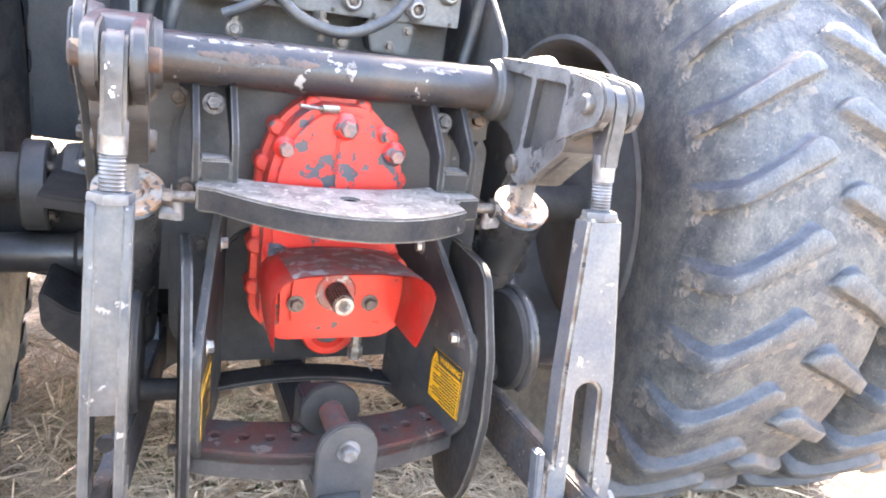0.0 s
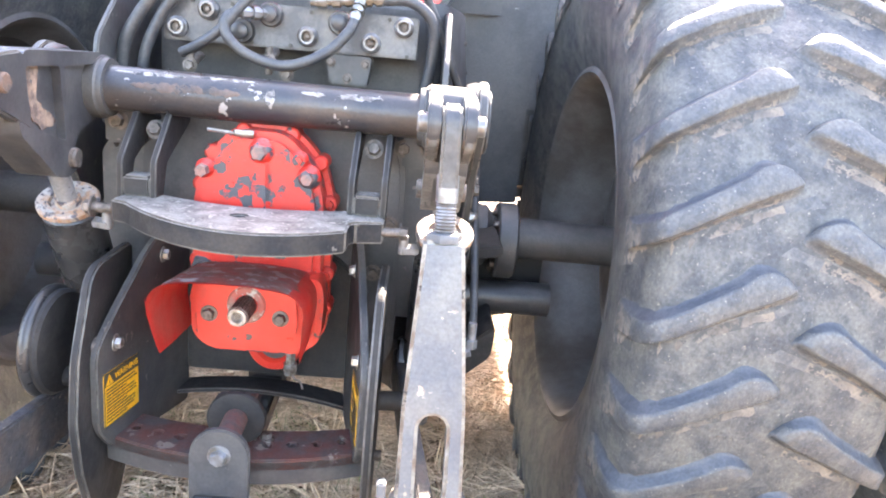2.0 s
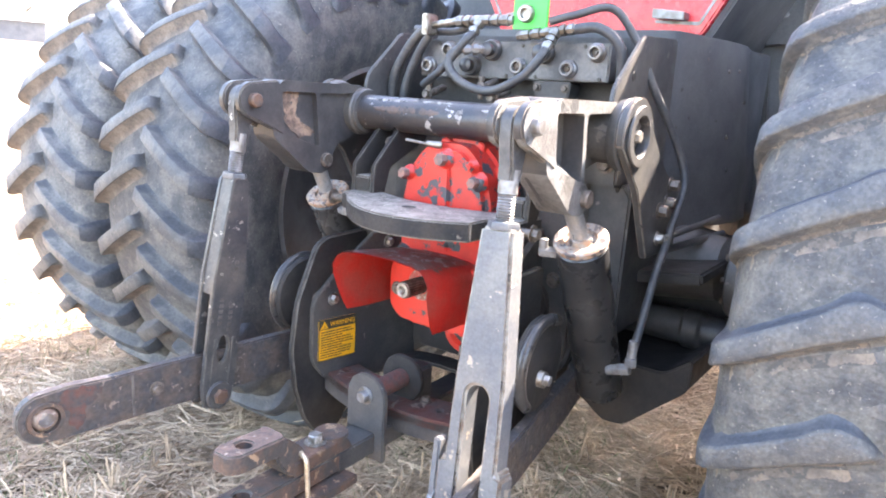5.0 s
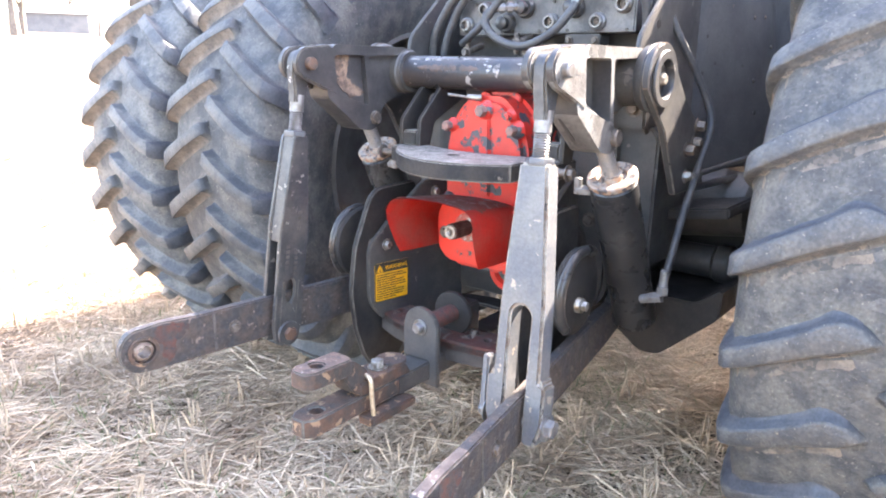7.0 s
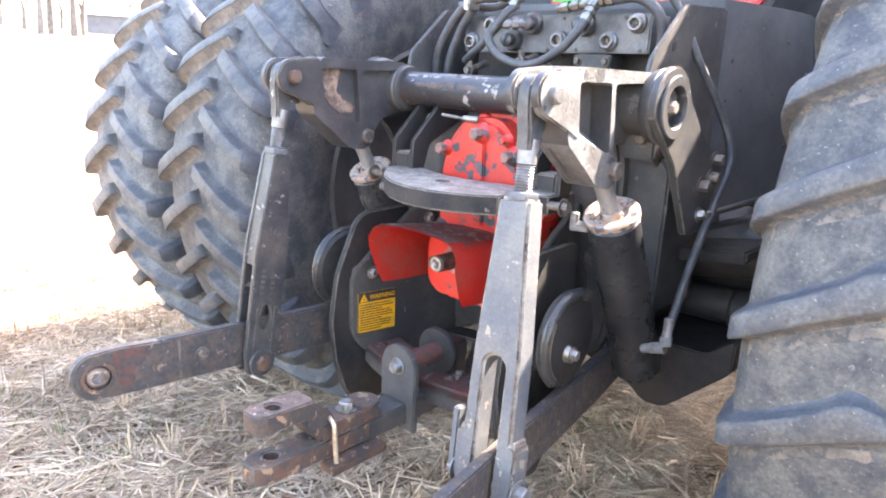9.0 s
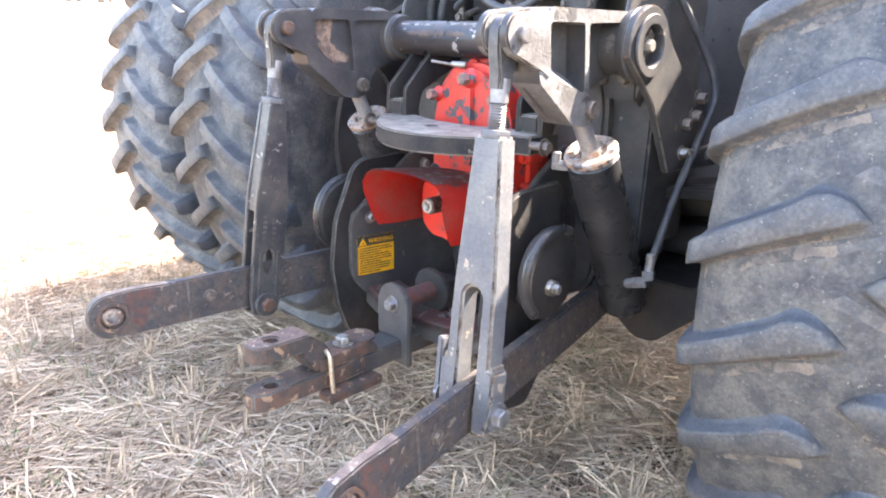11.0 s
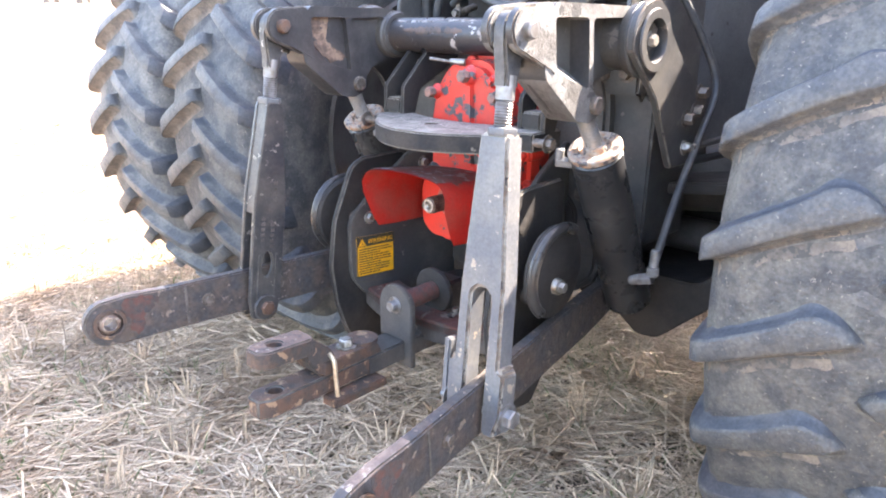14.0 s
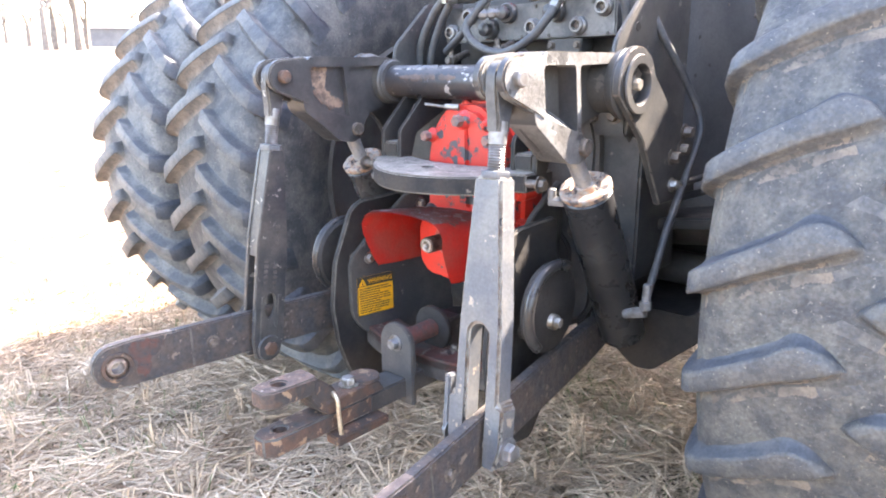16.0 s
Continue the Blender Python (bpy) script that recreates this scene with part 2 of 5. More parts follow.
def box(bm, c, size, turn=None):
    r = bmesh.ops.create_cube(bm, size=1.0)
    m = Matrix.Translation(c) @ (turn or Matrix()) @ Matrix.Diagonal((*size, 1))
    bmesh.ops.transform(bm, matrix=m, verts=r["verts"])
    return r["verts"]


def basis(axis):
    """Right-handed frame whose third axis is the given direction."""
    z = Vector(axis).normalized()
    x = z.orthogonal().normalized()
    y = z.cross(x)
    return Matrix((x, y, z)).transposed().to_4x4()


def lathe(bm, profile, at, axis, seg=28, start=0.0):
    """Revolves (radius, height) pairs round an axis through a point."""
    m = Matrix.Translation(at) @ basis(axis)
    rings = []
    for r, h in profile:
        if r < 1e-6:
            rings.append([bm.verts.new(m @ Vector((0, 0, h)))])
        else:
            rings.append([bm.verts.new(m @ Vector((r * math.cos(start + a), r * math.sin(start + a), h))) for a in [2 * math.pi * i / seg for i in range(seg)]])
    for a, b in zip(rings, rings[1:]):
        for i in range(seg):
            j = (i + 1) % seg
            if len(a) == 1 and len(b) == 1:
                continue
            if len(a) == 1:
                bm.faces.new((a[0], b[i], b[j]))
            elif len(b) == 1:
                bm.faces.new((a[i], b[0], a[j]))
            else:
                bm.faces.new((a[i], b[i], b[j], a[j]))
    return bm


def rod(bm, a, b, r, r2=None, seg=20, edge=0.0):
    a, b = Vector(a), Vector(b)
    h = (b - a).length
    r2 = r if r2 is None else r2
    e = min(edge, h * 0.3, r * 0.5)
    prof = [(0, 0), (r - e, 0), (r, e), (r2, h - e), (r2 - e, h), (0, h)] if e else [(0, 0), (r, 0), (r2, h), (0, h)]
    return lathe(bm, prof, a, b - a, seg)


def hexbolt(bm, at, axis, size=0.012, height=0.012, washer=True):
    ax = Vector(axis).normalized()
    at = Vector(at)
    if washer:
        lathe(bm, [(0, 0), (size * 1.45, 0), (size * 1.45, 0.0025), (0, 0.0025)], at, ax, 18)
    lathe(bm, [(0, 0.002), (size, 0.002), (size, height * 0.85), (size * 0.86, height), (0, height)], at, ax, 6, start=random.random())
    return bm


def fill(bm, loops, to3d):
    """A flat face region from an outline and holes, each a list of 2D points."""
    es = []
    for lp in loops:
        vs = [bm.verts.new(to3d(u, v)) for u, v in lp]
        es += [bm.edges.new((vs[i], vs[(i + 1) % len(vs)])) for i in range(len(vs))]
    return [f for f in bmesh.ops.triangle_fill(bm, edges=es, use_beauty=True, use_dissolve=False)["geom"] if isinstance(f, bmesh.types.BMFace)]


def prism(bm, loops, to3d, along):
    """A plate with holes: the outline, swept by the vector."""
    fs = fill(bm, loops, to3d)
    ext = bmesh.ops.extrude_face_region(bm, geom=fs, use_keep_orig=True)
    vs = [v for v in ext["geom"] if isinstance(v, bmesh.types.BMVert)]
    bmesh.ops.translate(bm, vec=Vector(along), verts=vs)
    return bm


def plate_bevel(bm, width=0.002):
    bmesh.ops.dissolve_limit(bm, angle_limit=radians(2), verts=bm.verts, edges=bm.edges)
    return bevel(bm, width, 2)


def arc(cu, cv, r, a0, a1, n=8):
    return [(cu + r * math.cos(radians(a0 + (a1 - a0) * i / n)), cv + r * math.sin(radians(a0 + (a1 - a0) * i / n))) for i in range(n + 1)]


def circle(cu, cv, r, n=16):
    return [(cu + r * math.cos(2 * math.pi * i / n), cv + r * math.sin(2 * math.pi * i / n)) for i in range(n)]


def rounded(points, r, n=4):
    """Rounds the corners of a 2D outline."""
    out = []
    for i in range(len(points)):
        p, a, b = Vector(points[i]), Vector(points[i - 1]), Vector(points[(i + 1) % len(points)])
        ra = min(r, (a - p).length * 0.45, (b - p).length * 0.45)
        s, e = p + (a - p).normalized() * ra, p + (b - p).normalized() * ra
        for k in range(n + 1):
            t = k / n
            q = s * (1 - t) ** 2 + p * 2 * t * (1 - t) + e * t * t
            out.append((q.x, q.y))
    return out


def spline(points, n=8):
    pts = [Vector(p) for p in points]
    pts = [pts[0] * 2 - pts[1]] + pts + [pts[-1] * 2 - pts[-2]]
    out = []
    for i in range(1, len(pts) - 2):
        a, b, c, d = pts[i - 1:i + 3]
        for k in range(n):
            t = k / n
            out.append(0.5 * ((2 * b) + (c - a) * t + (2 * a - 5 * b + 4 * c - d) * t * t + (3 * b - a - 3 * c + d) * t ** 3))
    out.append(pts[-2])
    return out


def pipe(bm, points, r, seg=12, n=8, smooth=True):
    """A round hose through the points."""
    path = spline(points, n) if smooth else [Vector(p) for p in points]
    rings, x = [], None
    for i, p in enumerate(path):
        d = (path[min(i + 1, len(path) - 1)] - path[max(i - 1, 0)]).normalized()
        x = (x - d * x.dot(d)).normalized() if x else d.orthogonal().normalized()
        y = d.cross(x)
        rings.append([bm.verts.new(p + (x * math.cos(2 * math.pi * k / seg) + y * math.sin(2 * math.pi * k / seg)) * r) for k in range(seg)])
    for a, b in zip(rings, rings[1:]):
        for i in range(seg):
            bm.faces.new((a[i], a[(i + 1) % seg], b[(i + 1) % seg], b[i]))
    bm.faces.new(rings[0][::-1])
    bm.faces.new(rings[-1])
    return bm


def B():
    return bmesh.new()


def lettering(text, height):
    """Flat letters with a little depth as a bmesh, lying in the XY plane."""
    cu = bpy.data.curves.new("letters", "FONT")
    cu.body, cu.size, cu.extrude, cu.resolution_u = text, height, 0.0003, 2
    tmp = bpy.data.objects.new("letters", cu)
    me = tmp.to_mesh()
    bm = B()
    bm.from_mesh(me)
    tmp.to_mesh_clear()
    bpy.data.objects.remove(tmp)
    return bm


def YZ(x):
    return lambda u, v: Vector((x, u, v))


def XY(z):
    return lambda u, v: Vector((u, v, z))


def XZ(y):
    return lambda u, v: Vector((u, y, v))


# ---- ground ----
def rise(x, y):
    d = max(0.0, -x - 6.0)
    return 0.040 * d


def lumps(x, y):
    near = max(0.0, 1 - math.hypot(x, y) / 14)
    return near * (0.030 * noise.noise(Vector((x * 1.1, y * 1.1, 0.3))) + 0.014 * noise.noise(Vector((x * 4.3, y * 4.3, 2.1))))


def grid_lines(lo, hi, near, step):
    a = [near[0] + step * i for i in range(int((near[1] - near[0]) / step) + 1)]
    d, v = step, a[-1]
    while v < hi:
        d *= 1.35
        v += d
        a.append(v)
    d, v = step, a[0]
    while v > lo:
        d *= 1.35
        v -= d
        a.insert(0, v)
    return a


xs, ys = grid_lines(-1500, 1500, (-4.5, 2.5), 0.07), grid_lines(-1500, 1500, (-2.2, 3.5), 0.07)
verts = [(x, y, lumps(x, y) + rise(x, y)) for y in ys for x in xs]
faces = [(j * len(xs) + i, j * len(xs) + i + 1, (j + 1) * len(xs) + i + 1, (j + 1) * len(xs) + i) for j in range(len(ys) - 1) for i in range(len(xs) - 1)]
gm = bpy.data.meshes.new("ground")
gm.from_pydata(verts, [], faces)
gm.materials.append(SOIL)
gm.polygons.foreach_set("use_smooth", [True] * len(gm.polygons))
tagged(new("ground", gm), "harvested field soil littered with dry straw", "ground", kind="structure")


def straw_mesh(name, stalks):
    """Stalks as thin three-sided tubes, stiff or bent once: rows of base, tip, sag (or None) and radius."""
    vs, fs = [], []
    for a, b, bend, r in stalks:
        d = (b - a).normalized()
        x = d.orthogonal().normalized()
        y = d.cross(x)
        o = len(vs)
        rings = ((a, r), (b, r * 0.85)) if bend is None else ((a, r), (a.lerp(b, 0.5) + bend, r), (b, r * 0.8))
        for p, rr in rings:
            for k in range(3):
                q = p + (x * math.cos(2.0944 * k) + y * math.sin(2.0944 * k)) * rr
                vs.append((q.x, q.y, q.z))
        for ring in range(0, 3 * len(rings) - 3, 3):
            for k in range(3):
                l = (k + 1) % 3
                fs.append((o + ring + k, o + ring + l, o + ring + 3 + l, o + ring + 3 + k))
    me = bpy.data.meshes.new(name)
    me.from_pydata(vs, [], fs)
    me.materials.append(STRAW)
    return new(name, me)


def sag(amount):
    return None if rnd.random() < 0.55 else Vector((rnd.gauss(0, amount), rnd.gauss(0, amount), rnd.gauss(amount * 0.5, amount)))


def thick(x, y):
    """Share of straw that lies at a place: thin patches let the soil show."""
    return 0.30 + 1.0 * (0.5 + noise.noise(Vector((x * 3.1, y * 3.1, 5.2)))) + 0.35 * noise.noise(Vector((x * 9.0, y * 9.0, 1.2)))


rnd = random.Random(5)
stalks = []
for i in range(120000):
    near = rnd.random() < 0.80
    x, y = (rnd.uniform(-3.2, 1.7), rnd.uniform(-1.25, 2.3)) if near else (rnd.uniform(-9, 4), rnd.uniform(-2.5, 8))
    if near and rnd.random() > thick(x, y):
        continue
    ln = min(0.30, max(0.03, rnd.gauss(0.105, 0.065)))
    ang = rnd.gauss(0.5, 1.0) if rnd.random() < 0.5 else rnd.uniform(0, 6.28)
    tilt = abs(rnd.gauss(0, 0.16))
    d = Vector((math.cos(ang) * math.cos(tilt), math.sin(ang) * math.cos(tilt), math.sin(tilt)))
    base = Vector((x, y, lumps(x, y) + rise(x, y) + 0.003 + rnd.random() ** 2 * 0.050))
    stalks.append((base, base + d * ln, sag(0.004), rnd.uniform(0.0011, 0.0030) * (1 if near else 1.7)))
for i in range(90000):
    x, y = rnd.uniform(-2.6, 1.6), rnd.uniform(-1.25, 1.5)
    if rnd.random() > thick(x, y):
        continue
    ln, ang, tilt = rnd.uniform(0.02, 0.11), rnd.uniform(0, 6.28), rnd.gauss(0.05, 0.25)
    d = Vector((math.cos(ang) * math.cos(tilt), math.sin(ang) * math.cos(tilt), math.sin(tilt)))
    base = Vector((x, y, lumps(x, y) + 0.008 + rnd.random() * 0.040))
    stalks.append((base, base + d * ln, sag(0.003), rnd.uniform(0.0007, 0.0015)))
tagged(straw_mesh("loose_straw", stalks), "pale dry loose straw strewn over the field", "straw", kind="stuff")
stalks = []
for row in range(-9, 6):
    for i in range(46):
        cx, cy = row * 0.36 + 0.12 + rnd.gauss(0, 0.03), -1.3 + i * 0.085 + rnd.gauss(0, 0.03)
        if rnd.random() < 0.55:
            continue
        for k in range(rnd.randint(5, 15)):
            ang, lean = rnd.uniform(0, 6.28), abs(rnd.gauss(0.35, 0.35))
            d = Vector((math.cos(ang) * math.sin(lean), math.sin(ang) * math.sin(lean), math.cos(lean)))
            bx, by = cx + rnd.gauss(0, 0.018), cy + rnd.gauss(0, 0.018)
            base = Vector((bx, by, lumps(bx, by) - 0.005))
            stalks.append((base, base + d * rnd.uniform(0.06, 0.17), sag(0.002), rnd.uniform(0.0020, 0.0036)))
tagged(straw_mesh("standing_stubble", stalks), "short cut stubble stalks standing in rows", "stubble", kind="stuff")

WEED = material("green_grass", (0.10, 0.16, 0.05), 0.6, second=(0.16, 0.17, 0.07), amount=0.5, scale=4, bump=0, island=0.35)
blades = []
for i in range(2600):
    cx, cy = rnd.choice(((-0.9, -0.5), (0.35, -0.35), (-1.6, -0.8), (0.6, 0.0), (-0.2, 0.9), (-2.2, 0.3)))
    x, y = cx + rnd.gauss(0, 0.28), cy + rnd.gauss(0, 0.28)
    ang, lean = rnd.uniform(0, 6.28), rnd.uniform(0.3, 1.3)
    d = Vector((math.cos(ang) * math.sin(lean), math.sin(ang) * math.sin(lean), math.cos(lean)))
    base = Vector((x, y, lumps(x, y)))
    blades.append((base, base + d * rnd.uniform(0.04, 0.11), Vector((0, 0, 0.006)), rnd.uniform(0.001, 0.002)))
weeds = straw_mesh("green_grass", blades)
weeds.data.materials[0] = WEED
tagged(weeds, "thin green grass blades growing through the straw", "grass", kind="stuff")

# ---- tractor ----
tractor = thing("tractor", (0, 0.72, 0.0), "red and black farm tractor with dusty dual rear tyres", "tractor")
AXLE = Vector((0, 0.72, 0.87))


def tyre_mesh(worn):
    """Carcass of a tyre; between worn bars the crown lies closer to their tops."""
    bm = B()
    if worn:
        half = [(0.0, 0.881), (0.07, 0.8805), (0.13, 0.879), (0.18, 0.877), (0.215, 0.871), (0.240, 0.853), (0.256, 0.812), (0.267, 0.755)]
    else:
        half = [(0.0, 0.868), (0.07, 0.867), (0.14, 0.864), (0.20, 0.857), (0.232, 0.843), (0.250, 0.816), (0.264, 0.762)]
    half += [(0.270, 0.69), (0.262, 0.62), (0.243, 0.555), (0.222, 0.515), (0.218, 0.49)]
    prof = [(r, -u) for u, r in reversed(half)] + [(r, u) for u, r in half[1:]]
    lathe(bm, prof, (0, 0, 0), (1, 0, 0), 96)

    def crown(u):
        for (u0, r0), (u1, r1) in zip(half, half[1:]):
            if u <= u1:
                return r0 + (r1 - r0) * (u - u0) / (u1 - u0)
        return half[-1][1]

    return bm, crown


WORN_BAR = ((0.027, 0.8825, 0.0190), (0.029, 0.8945, 0.0205), (0.033, 0.9015, 0.0220), (0.040, 0.9040, 0.0235), (0.050, 0.9052, 0.0246), (0.062, 0.9060, 0.0250), (0.078, 0.9065, 0.0247),
            (0.100, 0.9063, 0.0240), (0.130, 0.9055, 0.0232), (0.165, 0.9037, 0.0224), (0.200, 0.8995, 0.0216), (0.228, 0.8940, 0.0212), (0.246, 0.8870, 0.0212), (0.258, 0.8750, 0.0214),
            (0.266, 0.8550, 0.0216), (0.271, 0.8200, 0.0222), (0.273, 0.7850, 0.0230))
DEEP_BAR = ((0.000, 0.878, 0.0165), (0.003, 0.896, 0.0190), (0.010, 0.9045, 0.0215), (0.030, 0.908, 0.0235), (0.065, 0.909, 0.0240), (0.100, 0.9085, 0.0245), (0.140, 0.907, 0.0255), (0.180, 0.904, 0.0265),
            (0.212, 0.8995, 0.0275), (0.234, 0.893, 0.0282), (0.250, 0.884, 0.0286), (0.262, 0.870, 0.0284), (0.269, 0.851, 0.0278), (0.2735, 0.824, 0.0262), (0.275, 0.790, 0.0230))
FOOT = {0.228: 0.859, 0.246: 0.830, 0.258: 0.800, 0.266: 0.758, 0.271: 0.744, 0.273: 0.735, 0.250: 0.788, 0.262: 0.768, 0.269: 0.756, 0.2735: 0.746, 0.275: 0.738}


def lug_mesh(side, crown, worn):
    """One tread bar: a nose at the crown, sloping flanks, and a buttress down over the shoulder."""
    bm = B()
    rings = []
    for i, (u, top, hw) in enumerate(WORN_BAR if worn else DEEP_BAR):
        shift = 0.552 * u - 0.001
        low = FOOT[u] if u in FOOT else crown(u) - 0.003
        h, fade = top - low, max(0.0, 1 - (u - 0.030) / 0.08) if worn else max(0.0, 1 - u / 0.05) * 0.4
        if worn:
            q = max(0.0, (0.080 - u) / 0.0545)
            near = hw * (-0.72 + 1.72 * math.sqrt(max(0.0, 1 - q * q)))
            r = 0.15 * h
            section = ((-near - 0.022, low), (-near - 0.013, low + 0.10 * h), (-near - 0.006, low + 0.32 * h), (-near - 0.001, top - r), (-near + 0.0015, top - 0.3 * r), (-near + 0.005, top),
                       (hw - 0.004, top), (hw - 0.001, top - 0.35 * r), (hw + 0.001, top - r), (hw + 0.006, low + 0.30 * h), (hw + 0.014, low + 0.08 * h), (hw + 0.024, low + 0.0037), (hw + 0.044, low + 0.0024))
        else:
            r = 0.11 * h
            section = ((-hw - 0.016, low), (-hw - 0.009, low + 0.10 * h), (-hw - 0.004, low + 0.32 * h), (-hw, top - r), (-hw + 0.001, top - 0.3 * r), (-hw + 0.0045, top),
                       (hw - 0.0045, top), (hw - 0.001, top - 0.3 * r), (hw, top - r), (hw + 0.007, low + 0.34 * h), (hw + 0.016, low + 0.12 * h), (hw + 0.028, low))
        row = []
        for dv, rr in section:
            ang = (shift + dv) / 0.9
            row.append(bm.verts.new((side * (u - 0.020 * dv / hw * fade), -math.cos(ang) * rr, -math.sin(ang) * rr)))
        rings.append(row)
    last, span = len(rings) - 2, len(rings[0]) - 1
    for i, (p, q) in enumerate(zip(rings, rings[1:])):
        for k in range(span):
            f = bm.faces.new((p[k], p[k + 1], q[k + 1], q[k]))
            # Includes the bar's shoulder end, which is dark on tractor-facing deep bars.
            dusty = (k >= span - 3 and i > (4 if worn else 1)) or i >= last - (0 if worn else 3)
            f.material_index = 1 if dusty else 3 if k < 3 else 0
    bm.faces.new(rings[0][::-1]).material_index = 3
    bm.faces.new(rings[-1]).material_index = 1
    return bm


def rim_mesh():
    bm = B()
    lathe(bm, [(0.515, 0.225), (0.50, 0.23), (0.485, 0.215), (0.475, 0.17), (0.44, 0.13), (0.435, 0.02), (0.41, 0.005), (0.30, -0.03), (0.19, -0.045),
               (0.17, -0.06), (0.0, -0.06), (0.0, -0.075), (0.18, -0.075), (0.30, -0.045), (0.41, -0.012), (0.44, 0.0), (0.45, -0.13), (0.475, -0.17),
               (0.485, -0.215), (0.50, -0.23), (0.515, -0.225)], (0, 0, 0), (1, 0, 0), 64)
    return bm


rim_data, tyres, lugs = None, {}, {}
for xc, yc, phase, coat in ((1.012, 0.0, 0.192, "worn"), (-1.0, 0.08, 0.009, "deep"), (-1.62, 0.08, 0.0785, "dusty"), (1.60, -0.02, 0.16, "worn")):
    worn = coat == "worn"
    if rim_data is None:
        rim = part("wheel", rim_mesh(), RIM, tractor, "black painted steel wheel")
        rim_data = rim.data
    else:
        rim = new("wheel", rim_data)
        rim["label"] = "black painted steel wheel"
        rim.parent = tractor
        rim.matrix_parent_inverse = Matrix.Translation(tractor.location).inverted()
    body_rubber, bar_rubber = {"worn": (RUBBER, LUG), "deep": (MIDRUBBER, MIDLUG), "dusty": (DUSTRUBBER, DUSTLUG)}[coat]
    if coat not in tyres:
        tyre_bm, crown = tyre_mesh(worn)
        tyre = part("tyre", tyre_bm, body_rubber, rim, smooth=60)
        tyres[coat] = (tyre.data, crown)
    else:
        tyre = new("tyre", tyres[coat][0])
        tyre.parent = rim
    tyre["label"] = "dusty worn lugged tractor tyre" if worn else "dusty lugged tractor tyre with deep tread"
    for side in (-1, 1):
        for i in range(30):
            if (side, coat) not in lugs:
                # Deep bars: ends towards the tractor dark for shade, outer ends skylit dust.
                lug = part("lug", lug_mesh(side, tyres[coat][1], worn), bar_rubber, rim, smooth=42, edge=LUGDUST if worn else LITENDDUST if side < 0 else DARKRUBBER, dark=DARKRUBBER if worn else bar_rubber)
                lugs[side, coat] = lug.data
            else:
                lug = new("lug", lugs[side, coat])
                lug.parent = rim
            lug.rotation_euler = (2 * math.pi * (i + (0.5 if side > 0 else 0)) / 30 + random.uniform(-0.003, 0.003), 0, 0)
    rim.location = AXLE + Vector((xc, yc, 0))
    rim.rotation_euler = (phase, 0, 0)

# axle, chassis and rear castings
bm = B()
lathe(bm, [(0, -0.75), (0.05, -0.75), (0.05, -0.52), (0.058, -0.51), (0.058, -0.47), (0.05, -0.46), (0.05, 0.46), (0.058, 0.47), (0.058, 0.51), (0.05, 0.52), (0.05, 0.75), (0, 0.75)], (0, 0.72, 0.69), (1, 0, 0), 28)
part("cross_shaft", bm, BLACK_CLEAN, tractor)
bm = B()
lathe(bm, [(0, -1.64), (0.06, -1.64), (0.06, -0.56), (0.09, -0.54), (0.12, -0.32), (0.12, 0.32), (0.09, 0.54), (0.06, 0.56), (0.06, 1.64), (0, 1.64)], (0, 0.76, 0.87), (1, -0.024, 0), 28)
part("rear_axle", bm, CHASSIS, tractor)
for s in (1, -1):
    bm = B()
    lathe(bm, [(0, -0.03), (0.106, -0.03), (0.112, -0.024), (0.112, 0.024), (0.106, 0.03), (0, 0.03)], (s * 0.60, 0.74, 0.86), (1, 0, 0.0), 28)
    fl = part("axle_flange", bm, BLACK, tractor)
    for k in range(8):
        a = k * math.pi / 4
        part("bolt", hexbolt(B(), (s * 0.570, 0.74 + 0.085 * math.cos(a), 0.86 + 0.085 * math.sin(a)), (-s, 0, 0), 0.010, 0.012), DARKBOLT, fl)
for s in (1, -1):
    bm = B()
    prism(bm, [rounded([(s * 0.28, 0.58), (s * 0.50, 0.57), (s * 0.738, 0.62), (s * 0.738, 0.86), (s * 0.62, 0.86), (s * 0.54, 0.90), (s * 0.28, 0.94)], 0.04)], XZ(0.80), (0, 0.30, 0))
    part("final_drive", plate_bevel(bm, 0.02), SHADEGRIME, tractor, "oily black final drive casting")
bm = B()
prism(bm, [rounded([(-0.30, 0.64), (-0.22, 0.575), (0.22, 0.575), (0.30, 0.64), (0.30, 1.12), (0.24, 1.25), (-0.24, 1.25), (-0.30, 1.12)], 0.05)], XZ(0.30), (0, 1.6, 0))
part("transmission_case", plate_bevel(bm, 0.012), CHASSIS, tractor)
for px, pz in ((-0.27, 0.98), (-0.29, 1.16), (0.27, 0.98), (0.29, 1.16), (-0.2, 1.22), (0.2, 1.22), (-0.24, 0.86), (0.24, 0.86)):
    part("bolt", hexbolt(B(), (px, 0.30, pz), (0, -1, 0), 0.014, 0.014), DARKBOLT, tractor)
# Dark plate that stands for the shade below the gear case.
bm = B()
prism(bm, [rounded([(-0.235, 0.585), (0.235, 0.585), (0.235, 0.82), (0.15, 0.90), (-0.15, 0.90), (-0.235, 0.82)], 0.03)], XZ(0.288), (0, 0.03, 0))
part("rear_cover", plate_bevel(bm, 0.006), SHADEGRIME, tractor, "greasy black rear cover under the gear case, darkened for shade")
bm = B()
prism(bm, [rounded([(0.15, 0.53), (0.28, 0.50), (0.345, 0.45), (0.405, 0.455), (0.565, 0.60), (0.57, 0.69), (0.50, 0.635), (0.15, 0.635)], 0.02)], XZ(0.46), (0, 0.30, 0))
part("axle_guard", plate_bevel(bm, 0.008), SHADEGRIME, tractor)
bm = B()
